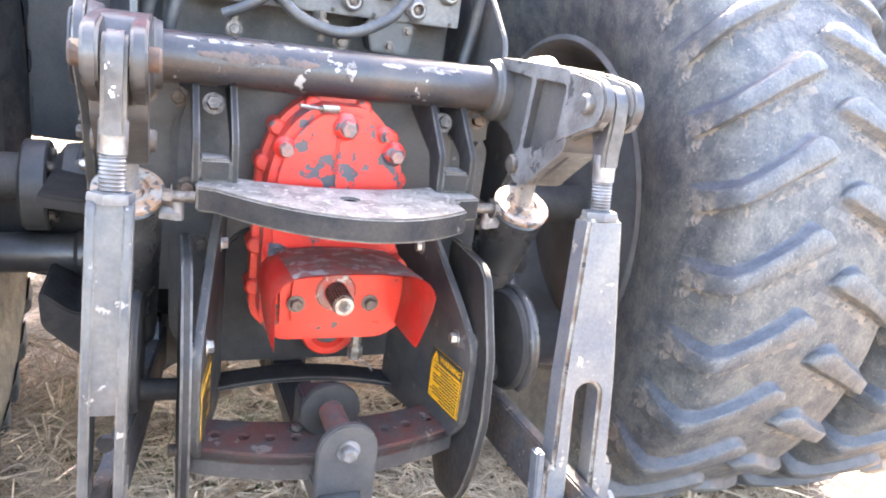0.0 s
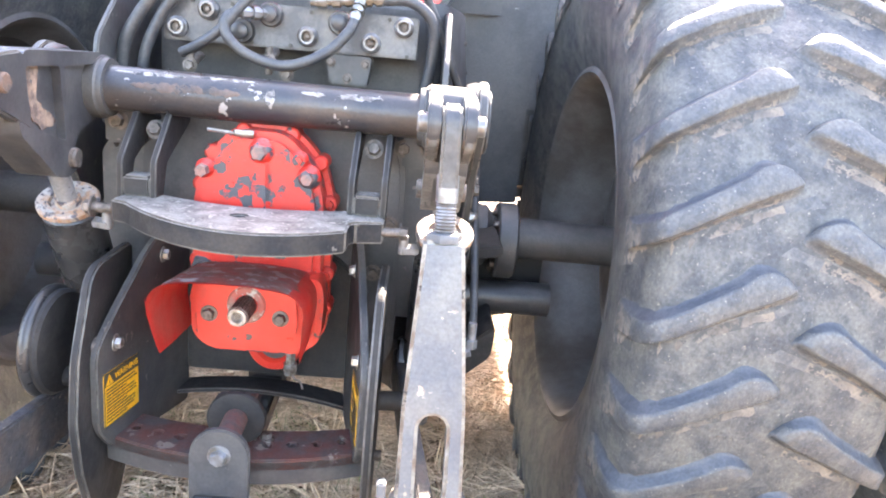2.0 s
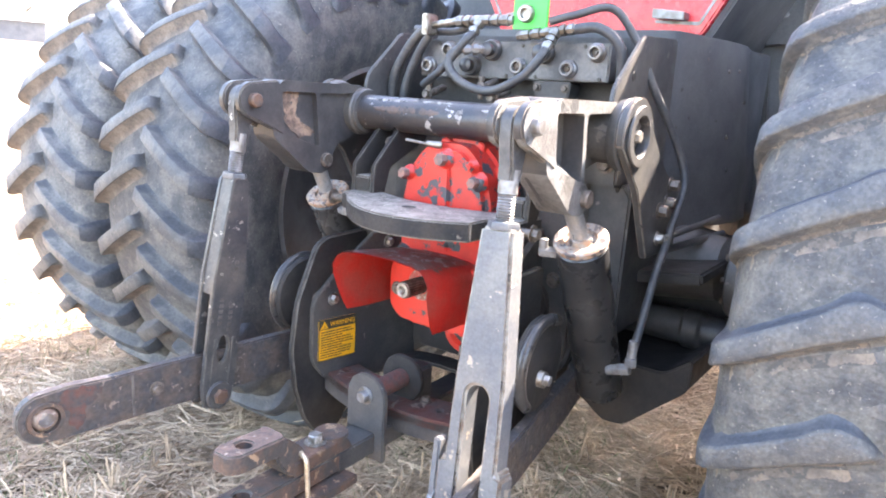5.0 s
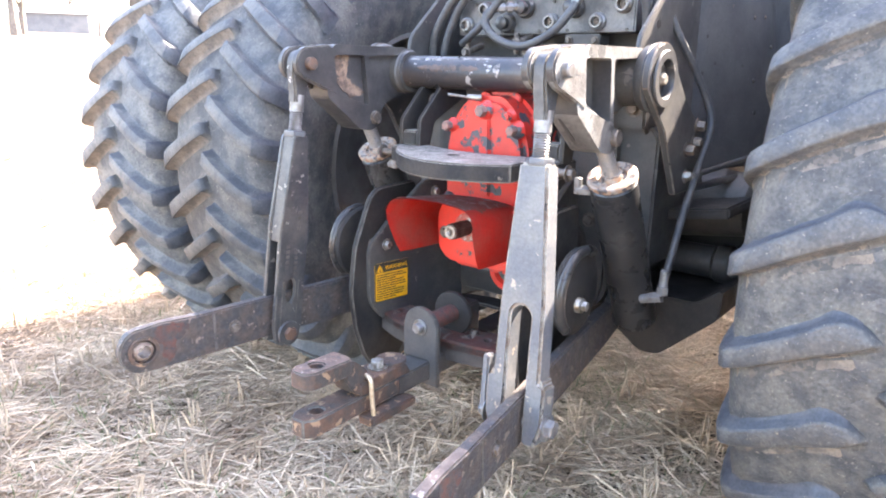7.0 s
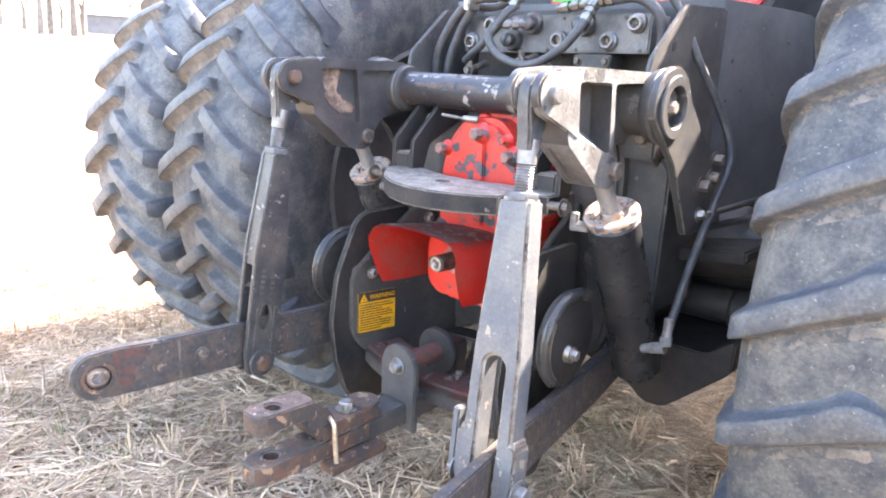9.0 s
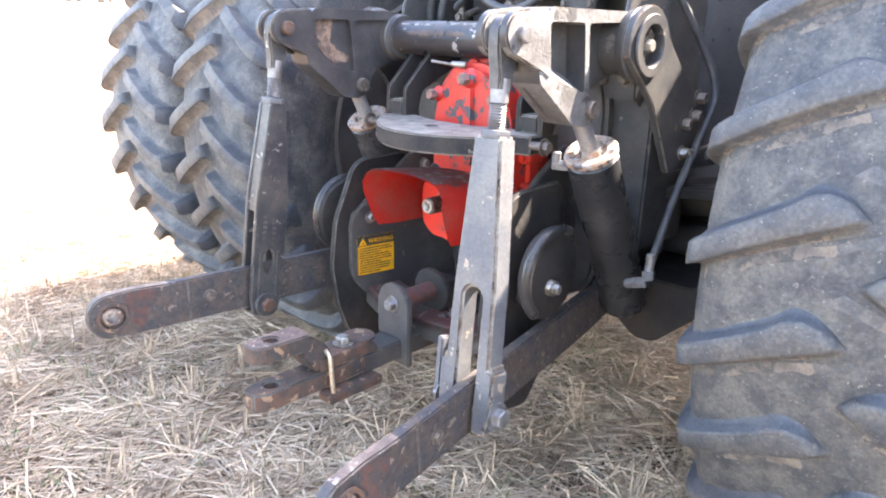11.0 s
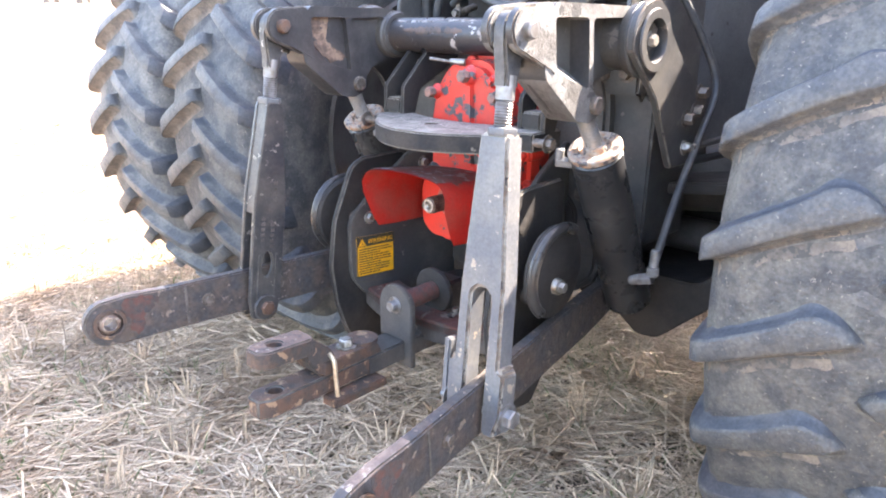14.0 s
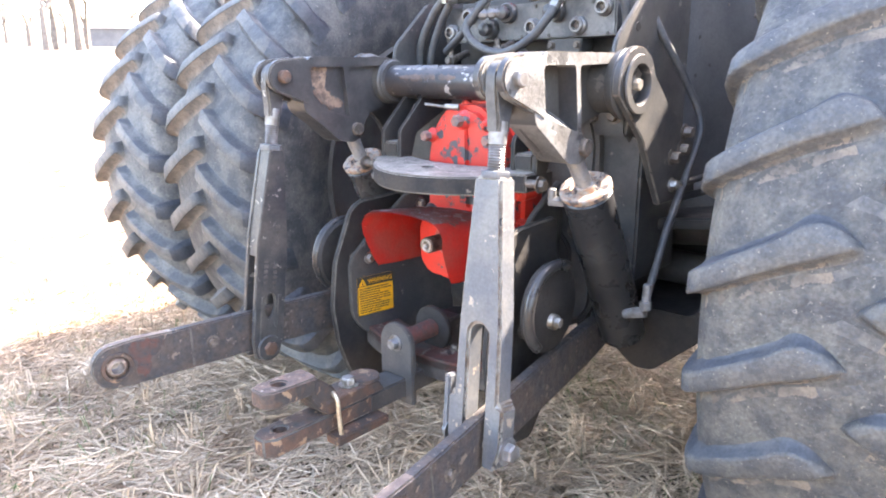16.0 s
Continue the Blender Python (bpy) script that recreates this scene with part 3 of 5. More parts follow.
prism(bm, [rounded([(-0.15, 0.53), (-0.28, 0.50), (-0.345, 0.45), (-0.405, 0.455), (-0.565, 0.60), (-0.57, 0.69), (-0.50, 0.635), (-0.15, 0.635)], 0.02)], XZ(0.46), (0, 0.30, 0))
part("axle_guard", plate_bevel(bm, 0.008), SHADEGRIME, tractor)

# body panels, cab and added blocks that shade the ground
bm = B()
box(bm, (0, 0.53, 1.36), (0.64, 0.10, 0.22))
part("rear_bulkhead", bevel(bm, 0.01), CHASSIS, tractor)
PANEL_LINE = [(0.362, 0.61), (0.376, 0.625), (0.388, 0.68), (0.408, 0.80), (0.428, 0.92), (0.433, 1.02), (0.433, 1.11), (0.425, 1.14)]


def panel_x(y):
    """How far out the side panel stands at a given length."""
    for (xa, ya), (xb, yb) in zip(PANEL_LINE, PANEL_LINE[1:]):
        if y <= yb:
            return xa + (xb - xa) * (y - ya) / (yb - ya)
    return PANEL_LINE[-1][0]


def flare(y, z):
    """The panel leans outward towards its lower rear corner."""
    return 0.058 * min(1.0, (1.5 - z) / 0.445) * max(0.0, min(1.0, (y - 0.66) / 0.36))


for s in (1, -1):
    bm = B()
    prism(bm, [[(0.0, 0.60), (s * 0.335, 0.60)] + [(s * u, v) for u, v in PANEL_LINE] + [(s * 0.404, 1.16), (s * 0.404, 1.54), (0.0, 1.54)]], XY(0.965), (0, 0, 0.535))
    for v in bm.verts:
        if 0.61 < v.co.y < 1.15:
            v.co.x += s * flare(v.co.y, v.co.z)
    tank = part("body_panel", plate_bevel(bm, 0.006), PANEL, tractor, "dusty black moulded body panel with rivets", smooth=50)
    for py, pz in ((0.663, 1.353), (0.71, 1.279), (0.80, 1.284), (0.849, 1.273), (0.916, 1.227), (0.925, 1.131), (0.914, 1.414), (0.995, 1.418), (0.655, 1.252), (1.05, 1.33), (0.78, 1.44)):
        part("rivet", lathe(B(), [(0, 0.003), (0.005, 0.002), (0.008, -0.002), (0, -0.002)], (s * (panel_x(py) + flare(py, pz)), py, pz), (s, -0.16, 0.12), 10), INK if pz < 1.4 else DARKBOLT, tank)
    bm = B()
    prism(bm, [rounded([(0.235, 1.30), (0.245, 1.345), (0.385, 1.468), (0.62, 1.478), (0.62, 1.05), (0.45, 1.02), (0.33, 1.10)], 0.02)], YZ(s * 0.362), (s * 0.012, 0, 0))
    side = part("side_gusset", plate_bevel(bm, 0.003), BLACK, tractor, "black side plate rising behind the hub", edge=DULLEDGE)
    part("bolt_hole", lathe(B(), [(0, 0.0), (0.010, 0.0), (0.012, -0.002), (0, -0.002)], (s * 0.3755, 0.34, 1.372), (s, 0, 0), 14), INK, side)
    # Carried up out of view to 2.50 m to hold back the sun.
    bm = B()
    prism(bm, [rounded([(s * 0.372, 1.535), (s * 0.590, 1.542), (s * 0.590, 2.50), (s * 0.372, 2.50)], 0.006)], XZ(1.520), (0, 0.012, 0))
    fender = part("fender", plate_bevel(bm, 0.003), PANEL, tractor, "plain black fender sheet")
    for px, pz in ((0.594, 1.632), (0.600, 1.755), (0.655, 1.572), (0.435, 1.640)):
        part("bolt", hexbolt(B(), (s * px, 1.520 if px < 0.59 else 1.590, pz), (0, -1, 0), 0.008, 0.008, True), STEEL, fender)
    # Extended past what is visible so that the liner stays in shade.
    bm = B()
    prism(bm, [rounded([(s * 0.575, 1.20), (s * 1.30, 1.20), (s * 1.30, 2.50), (s * 0.575, 2.50)], 0.006)], XZ(1.590), (0, 0.012, 0))
    part("fender_wing", plate_bevel(bm, 0.003), PANEL, fender)
    bm = B()
    prism(bm, [rounded([(s * 0.29, 1.575), (s * 0.29, 0.93), (s * 0.43, 0.925), (s * 0.446, 0.835), (s * 0.470, 0.808), (s * 0.735, 0.826), (s * 0.735, 1.575)], 0.008)], XZ(1.548), (0, 0.008, 0))
    liner = part("fender_liner", plate_bevel(bm, 0.002), PANEL, tractor, "plain black sheet hanging between body and wheel")
    bm = B()
    prism(bm, [[(s * 0.390, 1.50), (s * 0.404, 1.36), (s * 0.431, 1.10), (s * 0.447, 0.835), (s * 0.459, 0.835), (s * 0.442, 1.10), (s * 0.414, 1.36), (s * 0.400, 1.50)]], XZ(1.536), (0, 0.012, 0))
    part("liner_flange", plate_bevel(bm, 0.002), BLACK, liner, edge=DULLEDGE)
bm = B()
prism(bm, [rounded([(-0.34, 1.508), (0.34, 1.508), (0.435, 1.68), (0.60, 2.00), (-0.60, 2.00), (-0.435, 1.68)], 0.02)], XZ(0.90), (0, 0.28, 0))
cabb = part("cab_base", plate_bevel(bm, 0.008), CABRED, tractor, "glossy red lower cab body")
bm = B()
prism(bm, [rounded([(-0.36, 1.503), (0.36, 1.503), (0.47, 1.70), (0.64, 2.02), (-0.64, 2.02), (-0.47, 1.70)], 0.02)], XZ(0.93), (0, 0.62, 0))
part("cab_shell", plate_bevel(bm, 0.008), PANEL, tractor, "black lower cab shell behind the red body")
for s in (1, -1):
    bm = B()
    prism(bm, [rounded([(s * 0.205, 1.585), (s * 0.300, 1.575), (s * 0.300, 1.553), (s * 0.205, 1.558)], 0.004)], XZ(0.85), (0, 0.055, 0))
    part("grab_bracket", plate_bevel(bm, 0.004), STEEL, cabb, "small grey bracket")
    bm = B()
    prism(bm, [[(s * 0.20, 1.548), (s * 0.332, 1.541), (s * 0.338, 1.545), (s * 0.475, 1.80), (s * 0.466, 1.80), (s * 0.332, 1.551), (s * 0.20, 1.556)]], XZ(0.8975), (0, 0.006, 0))
    part("panel_seam", bm, STEEL, cabb, "pale seam strip")
bm = B()
prism(bm, [rounded([(-0.62, 2.0), (0.62, 2.0), (0.70, 2.95), (-0.70, 2.95)], 0.06)], XZ(1.12), (0, 1.45, 0))
cab = part("cab", plate_bevel(bm, 0.02), GLASS, tractor, "cab with dark glass")
bm = B()
box(bm, (0, 1.82, 3.04), (1.50, 1.8, 0.20))
part("cab_roof", bevel(bm, 0.05, 3), CABRED, tractor)
bm = B()
prism(bm, [rounded([(-0.45, 0.50), (0.45, 0.50), (0.55, 0.95), (0.40, 1.30), (-0.40, 1.30), (-0.55, 0.95)], 0.05)], XZ(1.92), (0, 2.6, 0))
part("front_chassis", plate_bevel(bm, 0.02), CHASSIS, tractor)
# Unseen boxes added to keep sun off the ground below the axle.
for s in (1, -1):
    bm = B()
    box(bm, (s * 0.78, 2.35, 1.13), (0.56, 1.5, 0.60))
    part("fuel_tank", bevel(bm, 0.06, 3), BLACK_CLEAN, tractor)
bm = B()
box(bm, (0, 3.3, 1.30), (0.6, 2.2, 0.8))
part("hood", bevel(bm, 0.08, 3), CABRED, tractor)

# PTO gear case
CASE = [(-0.095, 0.706), (0.098, 0.706), (0.134, 0.745), (0.136, 0.80), (0.136, 1.05), (0.118, 1.115), (0.088, 1.155), (0.05, 1.188), (-0.045, 1.188), (-0.085, 1.155), (-0.115, 1.11), (-0.132, 1.04), (-0.134, 0.80), (-0.132, 0.745)]
bm = B()
prism(bm, [rounded(CASE, 0.022, 5)], XZ(0.125), (0, 0.19, 0))
case = part("pto_case", plate_bevel(bm, 0.016), RED, tractor, "red gear case with flaking paint showing black")
bm = B()
prism(bm, [rounded([(0.002 + (u - 0.002) * 1.10, 0.93 + (v - 0.93) * 1.03) for u, v in CASE], 0.02, 4)], XZ(0.205), (0, 0.035, 0))
for px, pz in ((0.142, 0.80), (0.143, 0.88), (0.143, 0.96), (0.142, 1.04), (0.118, 1.125), (-0.140, 0.80), (-0.140, 0.89), (-0.139, 0.98), (-0.134, 1.06), (-0.11, 1.13), (0.055, 1.180), (-0.045, 1.180)):
    rod(bm, (px, 0.190, pz), (px, 0.250, pz), 0.017, 0.017, 16, 0.004)
part("case_flange", bevel(bm, 0.004, 2, 60), RED_CLEAN, case, "red case flange with scalloped bolt bosses")
for px, pz, rr in ((0.007, 1.150, 0.022), (-0.105, 1.105, 0.015), (0.105, 1.105, 0.020), (0.085, 1.140, 0.012), (0.116, 0.985, 0.016), (-0.112, 0.90, 0.016), (0.115, 0.885, 0.016)):
    bm = B()
    lathe(bm, [(0, -0.012), (rr - 0.006, -0.012), (rr - 0.002, -0.009), (rr + 0.006, 0.004), (0, 0.004)], (px, 0.125, pz), (0, 1, 0), 22)
    part("case_boss", bm, RED, case)
bm = B()
prism(bm, [rounded([(-0.014, 0.92), (0.028, 0.92), (0.022, 1.13), (-0.008, 1.13)], 0.008)], XZ(0.117), (0, 0.011, 0))
part("case_rib", plate_bevel(bm, 0.004), RED, case, "raised red rib with flaking paint")
bm = B()
prism(bm, [rounded([(-0.085, 0.732), (0.108, 0.732), (0.150, 0.762), (0.154, 0.86), (0.145, 0.90), (-0.10, 0.90), (-0.122, 0.86), (-0.118, 0.762)], 0.03, 5)], XZ(0.072), (0, 0.10, 0))
part("lower_case", plate_bevel(bm, 0.016), RED_CLEAN, case, "rounded red lower casting")
bm = B()
prism(bm, [rounded([(-0.092, 0.766), (0.11, 0.766), (0.118, 0.806), (0.108, 0.905), (-0.092, 0.905), (-0.098, 0.806)], 0.03, 5)], XZ(0.062), (0, 0.050, 0))
part("bearing_cap", plate_bevel(bm, 0.012), RED_CLEAN, case, "red bearing cap")
bm = B()
lathe(bm, [(0, 0.02), (0.030, 0.02), (0.040, 0.004), (0.043, 0), (0.058, 0), (0.062, 0.006), (0.062, 0.10), (0, 0.10)], (0.030, 0.215, 0.690), (0, 1, 0), 36)
part("sump_flange", bm, RED_CLEAN, case, "round red flange")
bm = B()
lathe(bm, [(0, 0.0), (0.038, 0.0), (0.038, 0.006), (0, 0.006)], (0.030, 0.226, 0.690), (0, 1, 0), 30)
part("flange_plug", bm, CHASSIS, case)
bm = B()
lathe(bm, [(0.044, 0.10), (0.044, 0.02), (0.036, 0.012), (0.024, 0.012), (0.024, 0.10)], (0, 0.046, 0.842), (0, 1, 0), 28)
part("seal_collar", bm, RED_SCUFF, case)
bm = B()
n_sp, prof = 21, []
for k in range(n_sp * 4):
    r = 0.0215 if (k % 4) in (1, 2) else 0.0185
    prof.append((r * math.cos(2 * math.pi * k / (n_sp * 4)), 0.842 + r * math.sin(2 * math.pi * k / (n_sp * 4))))
prism(bm, [prof], XZ(-0.008), (0, 0.12, 0))
shaft = part("pto_shaft", bm, DARKBOLT, case, "worn splined steel shaft")
bm = B()
lathe(bm, [(0.006, 0.006), (0.012, 0.0), (0.0175, 0.0), (0.0185, 0.006), (0.0185, 0.01)], (0, -0.014, 0.842), (0, 1, 0), 20)
lathe(bm, [(0, 0.006), (0.007, 0.006)], (0, -0.012, 0.842), (0, 1, 0), 20)
part("shaft_end", bm, BOLT, case)
for px, pz in ((-0.075, 0.818), (0.07, 0.818)):
    part("bolt", hexbolt(B(), (px, 0.062, pz), (0, -1, 0), 0.012, 0.013), DARKBOLT, case)
for px, pz, sz, yy in ((0.007, 1.150, 0.016, 0.113), (-0.105, 1.105, 0.014, 0.113), (0.105, 1.105, 0.014, 0.113), (0.085, 1.140, 0.009, 0.113), (0.116, 0.985, 0.010, 0.113),
                       (-0.112, 0.90, 0.010, 0.113), (0.115, 0.885, 0.010, 0.113)):
    part("bolt", hexbolt(B(), (px, yy, pz), (0, -1, 0), sz, 0.022 if sz > 0.013 else 0.010, sz < 0.013), REDBOLT if sz > 0.013 else RED, case)
for pz in (0.80, 0.88, 0.96, 1.04):
    part("bolt", hexbolt(B(), (0.143, 0.186, pz), (0, -1, 0), 0.010, 0.012), RED_CLEAN, case)
bm = B()
lathe(bm, [(0, 0), (0.011, 0), (0.011, -0.036), (0.016, -0.036), (0.016, -0.058), (0.013, -0.064), (0, -0.064)], (0.078, 0.160, 0.712), (0, 0, 1), 6)
part("drain_plug", bm, BOLT, case, "bare steel drain plug")
bm = B()
pipe(bm, [(0.078, 0.160, 0.652), (0.092, 0.15, 0.642), (0.104, 0.145, 0.638), (0.112, 0.13, 0.63)], 0.0022, 6)
part("lock_wire", bm, BOLT, case)
bm = B()
pipe(bm, [(-0.02, 0.13, 1.178), (-0.06, 0.10, 1.186), (-0.09, 0.085, 1.190)], 0.0035, 8)
rod(bm, (-0.012, 0.13, 1.182), (-0.045, 0.112, 1.184), 0.009, 0.007, 12)
part("breather", bm, BRASS, case, "small plated breather nipple")

# PTO master shield: a bent hood with side flaps
bm = B()
W, TOPZ = 0.138, 0.932
rows_ = []
for y, bot in ((-0.104, 0.872), (-0.092, 0.838), (-0.076, 0.800), (-0.062, 0.777), (0.0, 0.772), (0.06, 0.770), (0.125, 0.768)):
    t = (y + 0.105) / 0.225
    top = TOPZ - 0.024 * t
    half_w = W + 0.004 * (1 - t)
    line = [(-half_w + 0.010 * min(1.0, (0.90 - bot) / 0.12), bot), (-half_w - 0.001, (bot + top) / 2), (-half_w, top - 0.045)]
    line += [(-half_w + 0.045 - 0.045 * math.cos(a), top - 0.045 + 0.045 * math.sin(a)) for a in (0.4, 0.8, 1.2)]
    line += [(-half_w + 0.05, top + 0.001), (-0.04, top + 0.006), (0.04, top + 0.006)]
    line += [(-u, v) for u, v in reversed(line[:7])]
    rows_.append([bm.verts.new((u, y, v)) for u, v in line])
for p, q in zip(rows_, rows_[1:]):
    for k in range(len(p) - 1):
        bm.faces.new((p[k], p[k + 1], q[k + 1], q[k]))
bmesh.ops.solidify(bm, geom=list(bm.faces), thickness=0.005)
shield = part("pto_shield", bm, RED_DUSTY, tractor, "bent red sheet-metal guard over the shaft", smooth=50)
bm = B()
grid = []
for y in (-0.103, -0.05, 0.0, 0.05, 0.1):
    t = (y + 0.105) / 0.225
    grid.append([bm.verts.new((u, y, TOPZ - 0.024 * t + 0.0085 + (-0.004 if abs(u) > 0.08 else 0) + (-0.006 if abs(u) > 0.1 else 0))) for u in (-0.113, -0.096, -0.04, 0.04, 0.096, 0.113)])
for p, q in zip(grid, grid[1:]):
    for k in range(5):
        bm.faces.new((p[k], p[k + 1], q[k + 1], q[k]))
bmesh.ops.solidify(bm, geom=list(bm.faces), thickness=0.002)
part("scuffed_top", bm, RED_SCUFF, shield, "scraped worn red paint")

# curved upper hitch plate with its ears
bm = B()
back, front = [], []
for i in range(19):
    x = -0.232 + 0.436 * i / 18
    front.append((x, -0.122 + 2.35 * (x - 0.025) ** 2))
    x = -0.235 + 0.47 * i / 18
    back.append((x, 0.082 + 1.3 * x * x))
outline = [(-0.262, 0.045), (-0.262, 0.155)] + back + [(0.268, 0.155), (0.268, 0.045), (0.214, 0.030), (0.204, 0.012)] + list(reversed(front))
prism(bm, [outline, circle(-0.004, 0.002, 0.014)], XY(0.999), (0, 0, 0.044))
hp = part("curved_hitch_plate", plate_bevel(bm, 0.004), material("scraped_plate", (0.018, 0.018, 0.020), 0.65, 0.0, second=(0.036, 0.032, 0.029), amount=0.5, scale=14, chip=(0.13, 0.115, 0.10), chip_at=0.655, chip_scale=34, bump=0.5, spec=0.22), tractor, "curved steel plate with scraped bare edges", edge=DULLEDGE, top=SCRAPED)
for s in (1, -1):
    for ex in (0.196, 0.262):
        bm = B()
        prism(bm, [rounded([(0.085, 1.035), (0.130, 1.035), (0.152, 1.105), (0.31, 1.180), (0.31, 1.225), (0.18, 1.205), (0.088, 1.115)], 0.010)], YZ(s * ex - 0.006), (0.012, 0, 0))
        # Faces coloured dark for shade, bevels pale for their highlights.
        part("ear", plate_bevel(bm, 0.0022), SHADEGRIME, hp, edge=DULLEDGE)
    bm = B()
    box(bm, (s * 0.229, 0.115, 1.063), (0.055, 0.060, 0.042))
    part("spacer_block", bevel(bm, 0.005), SHADEGRIME, hp, edge=DULLEDGE, top=SCRAPED)
    part("bolt", hexbolt(B(), (s * 0.229, 0.20, 1.165), (0, -1, 0.3), 0.014, 0.016), DARKBOLT, hp)
    bm = B()
    rod(bm, (s * 0.262, 0.055, 1.022), (s * 0.315, 0.055, 1.022), 0.010, 0.010, 14, 0.002)
    hexbolt(bm, (s * 0.30, 0.055, 1.022), (s, 0, 0), 0.014, 0.016)
    part("pin", bm, DARKBOLT, hp)

# side castings behind the lift cylinders
for s in (1, -1):
    bm = B()
    prism(bm, [rounded([(s * 0.27, 0.74), (s * 0.400, 0.74), (s * 0.404, 1.09), (s * 0.385, 1.118), (s * 0.27, 1.118)], 0.012)], XZ(0.335), (0, 0.22, 0))
    cast = part("side_casting", plate_bevel(bm, 0.006), BLACK, tractor, "dusty black casting behind the lift cylinder")
    bm = B()
    box(bm, (s * 0.333, 0.36, 1.16), (0.090, 0.13, 0.09))
    part("cap_block", bevel(bm, 0.006), BLACK, cast)
    part("bolt", hexbolt(B(), (s * 0.347, 0.295, 1.166), (0, -1, 0), 0.015, 0.016), DARKBOLT, cast)
    part("bolt", hexbolt(B(), (s * 0.30, 0.335, 0.93), (0, -1, 0), 0.013, 0.014), DARKBOLT, cast)

# rockshaft with hubs and support plates
ROCK = Vector((0, 0.20, 1.243))
bm = B()
lathe(bm, [(0, -0.345), (0.046, -0.345), (0.046, 0.345), (0, 0.345)], ROCK, (1, 0, 0), 36)
shaft_tube = part("rockshaft", bm, material("scraped_black_tube", (0.026, 0.026, 0.029), 0.34, second=(0.058, 0.045, 0.038), amount=0.38, scale=7, chip=(0.30, 0.28, 0.26), chip_at=0.655, chip_scale=22, bump=0.2), tractor, "black cross tube with scraped bare patches")
SCRAPE = material("scraped_primer", (0.30, 0.28, 0.26), 0.6, second=(0.10, 0.085, 0.075), amount=0.5, scale=38, chip=(0.030, 0.030, 0.032), chip_at=0.545, chip_scale=46, bump=0.4)
TUBERUST = material("thin_brown_rust", (0.100, 0.066, 0.050), 0.7, second=(0.060, 0.045, 0.038), amount=0.5, scale=30, chip=(0.028, 0.028, 0.030), chip_at=0.54, chip_scale=40, bump=0.4)


def tube_patch(xa, xb, a_lo, a_hi, lift):
    """A ragged thin scab lying on the cross tube."""
    bm = B()
    n = max(6, int((xb - xa) / 0.006))
    lows, highs = [], []
    for i in range(n + 1):
        t = i / n
        swell = math.sin(math.pi * min(1, max(0, t))) ** 0.35 if 0 < t < 1 else 0.05
        mid, reach = (a_lo + a_hi) / 2, (a_hi - a_lo) / 2 * swell
        lows.append((xa + (xb - xa) * t, mid - reach * rnd.uniform(0.45, 1.1)))
        highs.append((xa + (xb - xa) * t, mid + reach * rnd.uniform(0.45, 1.1)))
    cols = []
    for (x, lo), (_, hi) in zip(lows, highs):
        col = []
        for k in range(6):
            a = radians(lo + (hi - lo) * k / 5)
            r = 0.046 + (lift if 0 < k < 5 else -0.0004)
            col.append(bm.verts.new((x, ROCK.y - r * math.cos(a), ROCK.z + r * math.sin(a))))
        cols.append(col)
    for p, q in zip(cols, cols[1:]):
        for k in range(5):
            bm.faces.new((p[k], p[k + 1], q[k + 1], q[k]))
    return bm


